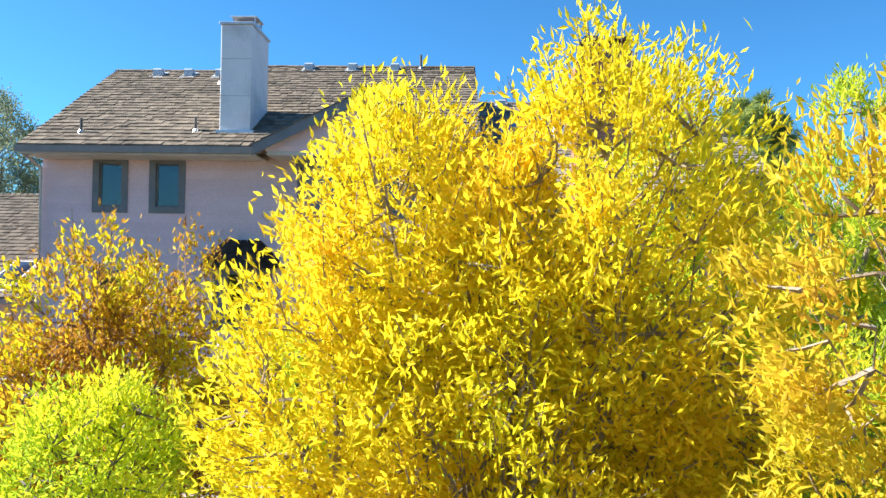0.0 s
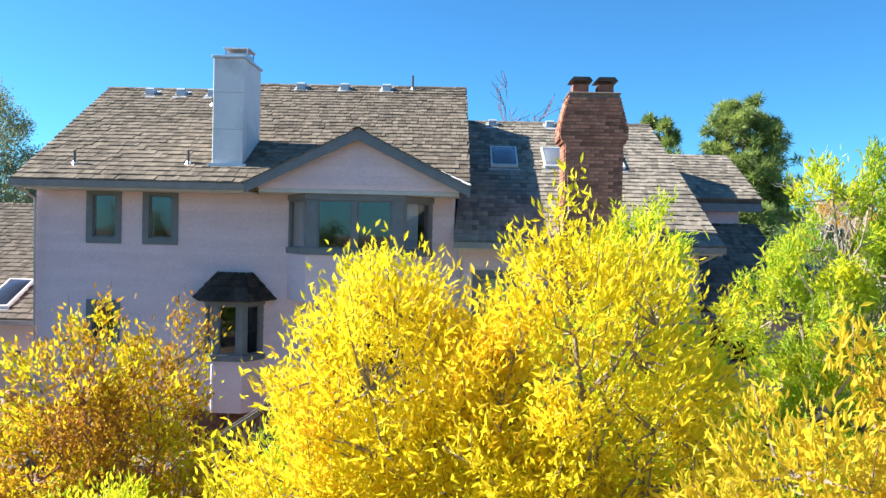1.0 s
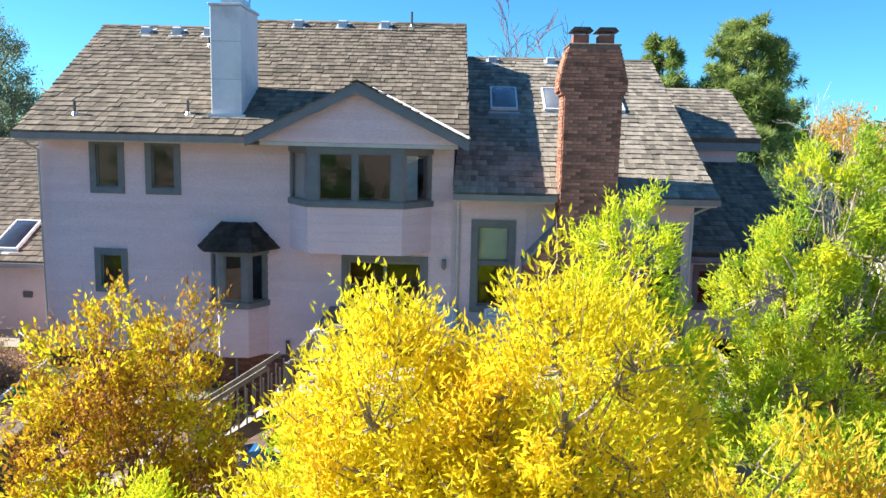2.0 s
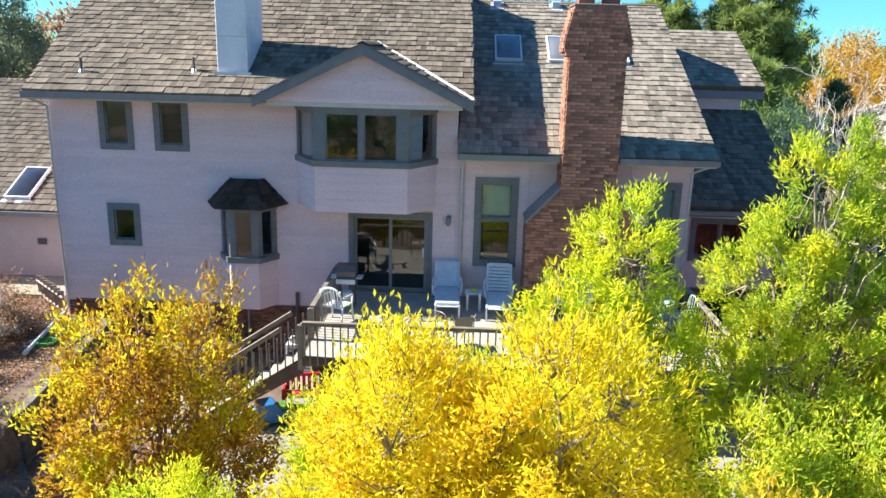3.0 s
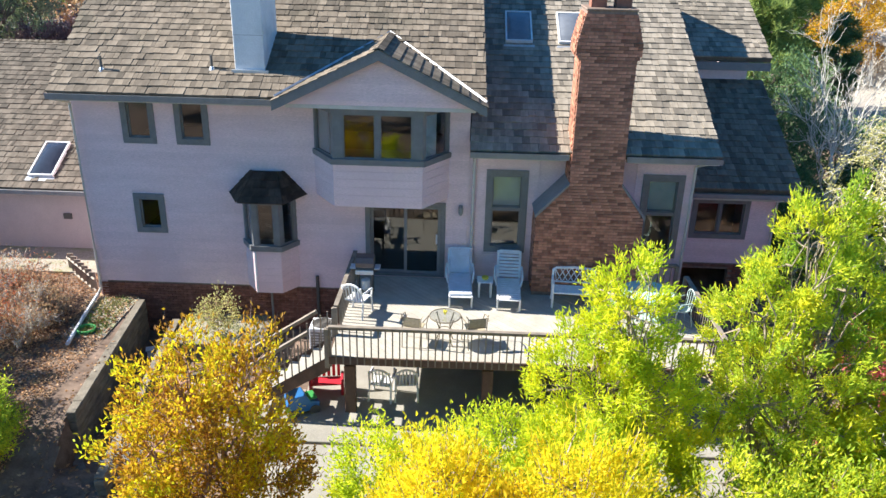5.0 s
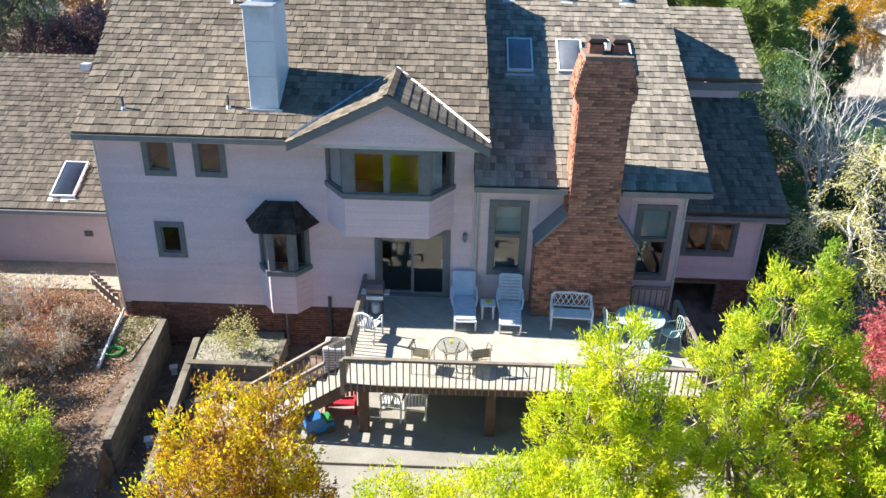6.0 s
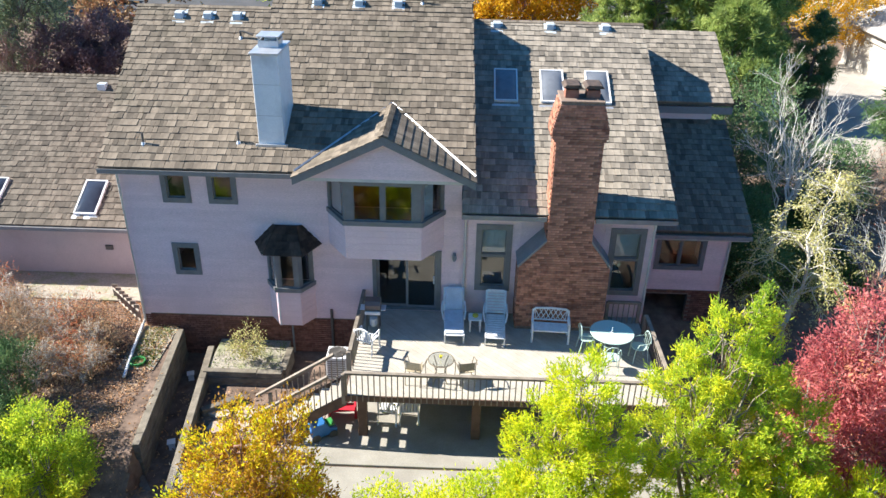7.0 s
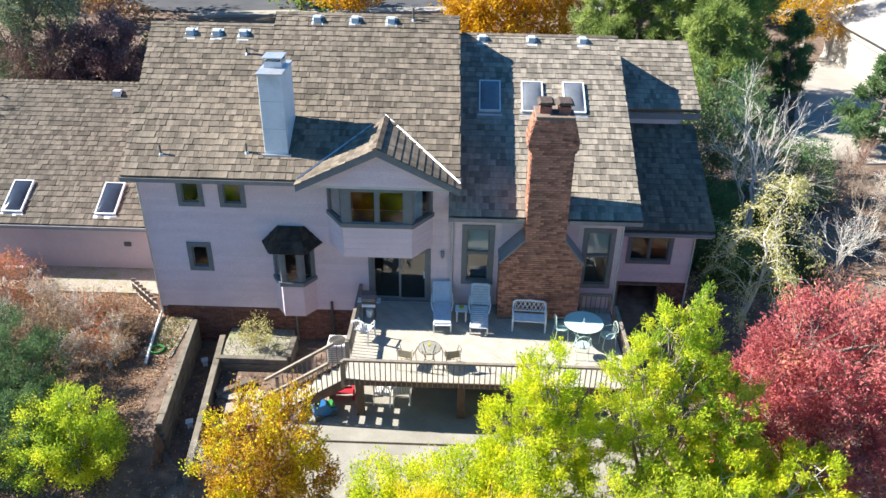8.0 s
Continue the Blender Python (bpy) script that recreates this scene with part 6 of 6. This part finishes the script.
for i, (x, y, r, h) in enumerate(((-12.5, -4.3, 1.7, 2.7), (-11.4, -6.6, 1.5, 2.2), (-9.5, -6.7, 1.35, 1.9), (-14.8, -6.2, 1.6, 2.2))):
    z = zg(x, y)
    leaf_tree("juniper_bush", x, y, [(x, y, z + h * 0.45, r, r, h * 0.6), (x + r * 0.5, y - 0.3, z + h * 0.35, r * 0.7, r * 0.7, h * 0.5)], 26000, 0.09, 0.03, M_DARKGREEN if i != 2 else M_GREEN, M_BARK, 0.05, "dense dark green garden bush" if i != 2 else "dense mid-green bush with yellowing tips", "bush", 51 + i, 240, 0.22, 0.5, group="green bushes")
leaf_tree("planter_shrub", -5.75, -1.15, [(-5.75, -1.15, 2.2, 0.55, 0.45, 0.55)], 1500, 0.07, 0.03, M_CREAM, M_BARKRED, 0.02, "small yellowing shrub in the planter", "shrub", 61, 60, 0.14, poke=0.5)
bare_tree("low_shrub", -5.7, -6.4, 1.5, "pale leafless garden shrub", M_BARKPALE, 63, 0.015, depth=4, stems=6, category="shrub")
bare_tree("low_shrub", 7.6, -8.4, 2.6, "pale leafless garden shrub", M_BARKPALE, 64, 0.02, depth=4, stems=6, category="shrub")
# right-hand garden
for i, (x, y, h) in enumerate(((8.9, -1.2, 1.4), (10.6, -2.2, 1.5), (8.2, -5.6, 1.5))):
    bare_tree("burning_bush", x, y, h, "low shrub with bright rusty red leaves", M_BARKRED, 211 + i, 0.022, (0, 0), 4, 0.6, 5, 2600, M_RUST, 0.09, "shrub", "rusty shrubs", twig_min=0.006)
bare_tree("bare_tree", 12.6, 6.2, 7.0, "leafless pale grey tree beside the house", M_BARKPALE, 71, 0.08, (0.05, 0), 5, 0.36, 3, 0, None, twig_min=0.007)
weeping_tree("birch_tree", 11.2, 1.4, 6.0, 2.4, 72, "pale weeping tree with thin cream-yellow leaves")
for i, (x, y, h) in enumerate(((15.5, 4.2, 3.4), (17.2, 6.0, 4.0), (14.2, 1.5, 3.2), (16.6, 1.8, 3.6), (18.0, 10.5, 3.2), (20.2, 13.2, 2.8), (19.6, 8.6, 3.4))):
    bare_tree("brown_shrub", x, y, h, "leggy leafless shrub of bare twigs", (M_BARKPALE, M_TWIG, M_BARKRED)[i % 3], 81 + i, 0.035, (0, 0), 4, 0.5, 6, 90, M_RUST, 0.08, "shrub", "brown shrubs", twig_min=0.007)
for i, (x, y, r, h) in enumerate(((12.2, 10.5, 2.0, 3.6), (13.6, 14.0, 2.4, 4.5), (11.0, 6.8, 1.2, 2.0), (10.6, 4.2, 1.0, 1.6), (15.6, 10.0, 1.8, 2.6))):
    z = zg(x, y)
    leaf_tree("evergreen_bush", x, y, [(x, y, z + h * 0.5, r, r, h * 0.55)], 9000, 0.16, 0.05, M_DARKGREEN, M_BARK, 0.07, "dark evergreen bush in the shade", "bush", 91 + i, 180, 0.35, 0.5, group="evergreen bushes")
bare_tree("bare_tree", -24.6, 13.5, 13.0, "tall leafless grey tree beyond the wing", M_BARK, 75, 0.2, (0, 0), 5, 0.42, 3, 2600, M_GREYGREEN, 0.28, twig_min=0.02)
# pines and far trees
pine("pine_tree", 15.9, 25.0, 12.4, 3.9, 101, "tall long-needled green pine tree", tufts=780, needles=75, nl=0.42)
pine("pine_tree", 11.4, 25.5, 11.4, 2.4, 102, "slender long-needled green pine tree", tufts=480, needles=75, nl=0.4)
pine("pine_tree", 14.6, 21.0, 6.6, 3.0, 103, "bushy low green pine tree", tufts=420, needles=60, nl=0.4)
pine("pine_tree", 9.8, 26.5, 7.2, 3.0, 106, "bushy low green pine tree", tufts=380, needles=60, nl=0.4)
pine("cypress_tree", 20.5, 24.5, 5.6, 1.2, 104, "narrow dark green conifer", tufts=300, needles=50, mat=M_DARKGREEN, nl=0.3)
pine("pine_tree", 22.4, 16.6, 5.2, 2.0, 105, "dark green pine by the driveway", tufts=300, needles=55, mat=M_DARKGREEN)
leaf_tree("maple_tree", 4.2, 33.0, [(2.0, 33, 7.0, 3.2, 2.6, 2.4), (6.4, 33, 7.4, 3.4, 2.6, 2.6), (4.2, 33, 5.0, 4.4, 3.0, 2.0)], 22000, 0.26, 0.13, M_AMBER, M_BARK, 0.25, "golden amber autumn tree beyond the house", seed=111, clumps=420, clump_r=0.55)
leaf_tree("maple_tree", -8.2, 41.0, [(-8.2, 41, 6.0, 2.6, 2.4, 2.6)], 8000, 0.26, 0.13, M_AMBER, M_BARK, 0.2, "golden amber autumn tree by the street", seed=112, clumps=200, clump_r=0.5)
bare_tree("bare_tree", 6.0, 40.0, 15.5, "tall leafless reddish tree", M_BARKRED, 113, 0.2, (0, 0), 5, 0.4, 3, twig_min=0.025)
leaf_tree("willow_tree", -26.5, 25.0, [(-27.0, 25.0, 4.6, 3.0, 2.6, 2.8), (-26.8, 25.0, 8.0, 3.0, 2.6, 4.0), (-24.8, 25.0, 6.4, 2.2, 2.2, 3.2), (-26.3, 25.0, 11.0, 2.2, 2.0, 3.2)], 34000, 0.2, 0.07, M_GREYGREEN, M_BARK, 0.22, "tall silvery grey-green willow tree", seed=114, clumps=480, clump_r=0.5, poke=0.8, twig=0.016)
leaf_tree("plum_bush", -21.6, 24.0, [(-20.6, 24.0, 4.2, 2.1, 1.9, 2.2), (-22.8, 24.2, 3.8, 2.2, 1.7, 2.0), (-21.6, 23.6, 2.8, 2.6, 1.8, 1.3)], 26000, 0.2, 0.09, M_PURPLE, M_BARKRED, 0.12, "dark purple-leaved plum bush", "bush", 115, 300, 0.4)
leaf_tree("round_bush", -19.0, 26.5, [(-19.0, 26.5, 3.2, 0.8, 0.8, 1.4)], 5000, 0.16, 0.06, M_DARKGREEN, M_BARK, 0.08, "clipped dark green bush", "bush", 116, 90, 0.3)
for i, (x, y, h) in enumerate(((-24, 22, 5.0), (-20, 24, 4.0), (-29, 24, 6.0))):
    bare_tree("brown_shrub", x, y, h, "leggy brown leafless shrub", M_BARKRED, 121 + i, 0.05, (0, 0), 4, 0.5, 6, 900, M_PURPLE, 0.14, "shrub", "brown shrubs", twig_min=0.012)
leaf_tree("birch_tree", 25.2, 34.0, [(25.2 - 0.6, 34.0, 5.6, 1.6, 1.5, 2.0), (25.2 + 1.4, 34.0 + 0.3, 5.4, 1.8, 1.5, 1.8), (25.2 + 0.4, 34.0, 8.0, 1.8, 1.6, 2.6)], 9000, 0.17, 0.075, M_AMBER, M_BARKPALE, 0.13, "pale-trunked birch with thin golden leaves", seed=131, clumps=300, clump_r=0.42, poke=1.0, twig=0.012, stems=3)
leaf_tree("birch_tree", 25.2 + 5.5, 34.0 + 5, [(25.2 + 5.5, 34.0 + 5, 6.6, 2.2, 2.0, 3.0), (25.2 + 7.5, 34.0 + 5, 5.6, 2.2, 2.0, 2.4)], 8000, 0.2, 0.09, M_AMBER, M_BARKPALE, 0.14, "pale-trunked birch with thin golden leaves", seed=132, clumps=260, clump_r=0.5, poke=0.9, twig=0.014, stems=2)
# the trees across the garden that the panes mirror
for i, (x, y, h) in enumerate(((-14, -29, 6.5), (-8, -31, 8.0), (-2.5, -29.5, 5.5), (4, -31.5, 7.5), (9.5, -29, 6.0), (15, -31, 8.0), (-20, -30, 8.5))):
    z = zg(x, y)
    leaf_tree("garden_tree", x, y, [(x, y, z + h * 0.55, h * 0.3, h * 0.3, h * 0.42), (x + h * 0.2, y, z + h * 0.4, h * 0.28, h * 0.28, h * 0.3)], 7000, 0.24, 0.1, (M_MIDGREEN, M_DARKGREEN, M_GREYGREEN, M_MIDGREEN)[i % 4], M_BARK, 0.15, "broad autumn tree across the garden", "tree", 401 + i, 160, 0.5, group="trees across the garden")
rngb = np.random.default_rng(7)
for i in range(40):
    a = -1.2 + 2.4 * i / 39
    d = rngb.uniform(62, 120)
    x, y, h = d * math.sin(a), d * math.cos(a) - 15, rngb.uniform(7, 11.5)
    leaf_tree("far_tree", x, y, [(x, y, h * 0.62 + 1.5, h * 0.45, h * 0.45, h * 0.45), (x + h * 0.3, y, h * 0.45 + 1.5, h * 0.4, h * 0.4, h * 0.35)], 2600, 0.62, 0.3, (M_GREYGREEN, M_MIDGREEN, M_TANLEAF, M_DARKGREEN, M_AMBER)[i % 5], M_BARK, 0.25, "distant neighbourhood tree in autumn leaf", "tree", 141 + i, 70, 1.1, group="distant trees")

# ---- street, drive, neighbours ----
def flat(name, outline, z0, z1, material, label):
    bm = bmesh.new()
    prism(bm, outline, z0, z1)
    return tagged(part(name, bm, material), label=label, kind="structure")


ZS = zg(0, 45)
flat("road", [(-90, 47), (-34, 46.5), (-22, 45), (-12, 47), (0, 49.5), (40, 52), (120, 54), (120, 63), (40, 61), (0, 59), (-34, 58), (-90, 58)], ZS - 0.3, ZS + 0.09, M_ASPHALT, "grey asphalt residential street")
flat("pavement", [(-22.5, 43.2), (-12, 45), (0, 47.6), (40, 50), (40, 51.8), (0, 49.3), (-12, 46.8), (-21.8, 44.85)], ZS - 0.3, ZS + 0.2, M_DRIVE, "pale concrete pavement along the street")
flat("driveway", [(17.5, 15.5), (21.5, 14.8), (60, 19), (60, 36), (27.5, 36), (22.5, 27), (19.6, 20)], ZS - 0.6, ZS + 0.1, M_DRIVE, "pale concrete driveway")


def garage(x, y, turn):
    g = thing("neighbour_garage", x, y, ZS, turn, "white neighbouring garage with a grey roof", "garage")
    M_GW = surface("cream_render", (0.42, 0.395, 0.35), (0.50, 0.47, 0.42), 1, 0.8, bump=0.1)
    for b in ((-5, -0.2, 0, -4.2, 0, 3.0), (4.2, -0.2, 0, 5, 0, 3.0), (-4.2, -0.2, 2.3, 4.2, 0, 3.0), (-5, 0, 0, -4.8, 8, 3.0), (4.8, 0, 0, 5, 8, 3.0), (-4.8, 7.8, 0, 4.8, 8, 3.0)):
        box("wall", b, M_GW, g)
    d_ = box("garage_door", (-4.2, 0.0, 0, 4.2, 0.08, 2.3), M_GW, g)
    for k in range(4):
        box("door_panel", (-4.15, -0.03, 0.05 + 0.56 * k, 4.15, -0.001, 0.57 + 0.56 * k), M_GW, d_)
    M_GR = surface("grey_flat_roof", (0.30, 0.285, 0.27), (0.42, 0.40, 0.375), 1, 0.9, bump=0.4)
    for y0, z0, y1, z1 in ((-0.7, 2.95, 4.0, 4.5), (8.7, 2.95, 4.0, 4.5)):
        bm = bmesh.new()
        prism(bm, [(y0, z0), (y1, z1), (y1, z1 + 0.15), (y0, z0 + 0.15)], -5.5, 5.5, "x")
        part("roof", bm, M_GR, g)


garage(27.6, 30.6, -90)


def car(x, y, turn):
    c = thing("car", x, y, ZS + 0.09, turn, "white parked car on the street", "car")
    bm = bmesh.new()
    prism(bm, [(-2.2, 0.35), (2.15, 0.35), (2.25, 0.65), (1.3, 0.88), (0.6, 1.35), (-1.3, 1.4), (-2.0, 0.95), (-2.25, 0.85)], -0.85, 0.85, "y")
    bevel_all(bm, 0.08, 2)
    body = part("body", bm, M_WHITE, c)
    for s in (-0.856, 0.836):
        bm = bmesh.new()
        prism(bm, [(-1.7, 0.95), (0.95, 0.95), (0.5, 1.28), (-1.2, 1.32)], s, s + 0.02, "y")
        part("side_window", bm, M_PIPE, body)
    for wx in (-1.35, 1.4):
        for wy in (-0.9, 0.7):
            bm = bmesh.new()
            tube(bm, [(wx, wy, 0.33), (wx, wy + 0.2, 0.33)], 0.33, 18)
            part("wheel", bm, M_PIPE, c)


car(-32.0, 51.0, 8)

# ---- low fence at the house corner ----
fence = thing("garden_fence", -10.2, 0.9, 1.8, 0, "short brown board fence at the house corner", "fence")
for k in range(7):
    hung(box("board", (-10.9 + 0.2 * k, 1.5 - 0.2 * k, 1.75, -10.72 + 0.2 * k, 1.53 - 0.2 * k, 2.45), M_RAIL), fence)
for z in (1.95, 2.3):
    bm = bmesh.new()
    tube(bm, [(-10.95, 1.58, z), (-9.5, 0.18, z)], 0.035, 4)
    hung(part("rail", bm, M_RAIL), fence)

# ---- litter and weeds ----
rng = np.random.default_rng(5)


def scatter(name, n, x0, x1, y0, y1, zf, material, length, width, lift, label, up):
    P = np.stack([rng.uniform(x0, x1, n), rng.uniform(y0, y1, n)], 1)
    z = zf(P[:, 0], P[:, 1]) + lift
    ax = rng.normal(0, 1, (n, 3))
    ax[:, 2] = np.abs(ax[:, 2]) * up + up * 0.5
    ax /= np.linalg.norm(ax, axis=1, keepdims=True)
    v, f = blades(rng, np.column_stack([P, z]), ax, length, width, 0.1)
    tagged(raw(name, v, f, material, kind="stuff"), label=label)


scatter("leaf_litter", 34000, -17, -8.2, -8.5, 2.0, height, M_LITTER, 0.07, 0.04, 0.04, "fallen brown leaves over the garden soil", 0.15)
scatter("leaf_litter", 6000, 9, 20, -6, 12, height, M_LITTER, 0.12, 0.07, 0.04, "fallen brown leaves under the shrubs", 0.15)
scatter("leaf_litter", 900, -8.0, -4.2, -7.5, -2.0, lambda a, b: height(a, b), M_LITTER, 0.1, 0.05, 0.05, "fallen leaves along the timber steps", 0.15)
scatter("weeds", 500, -6.85, -4.75, -1.6, -0.1, lambda a, b: 1.5 + 0 * a, M_GRASS, 0.12, 0.02, 0.0, "thin weeds in the planter bed", 0.8)
scatter("weeds", 700, -9.1, -8.3, -2.2, -0.2, lambda a, b: 1.93 + 0 * a, M_GRASS, 0.12, 0.02, 0.0, "thin weeds on the terrace bed", 0.8)
scatter("grass", 16000, 10.2, 15.0, 3.0, 9.5, height, M_GRASS, 0.2, 0.03, 0.0, "patch of green lawn in the shade", 1.0)
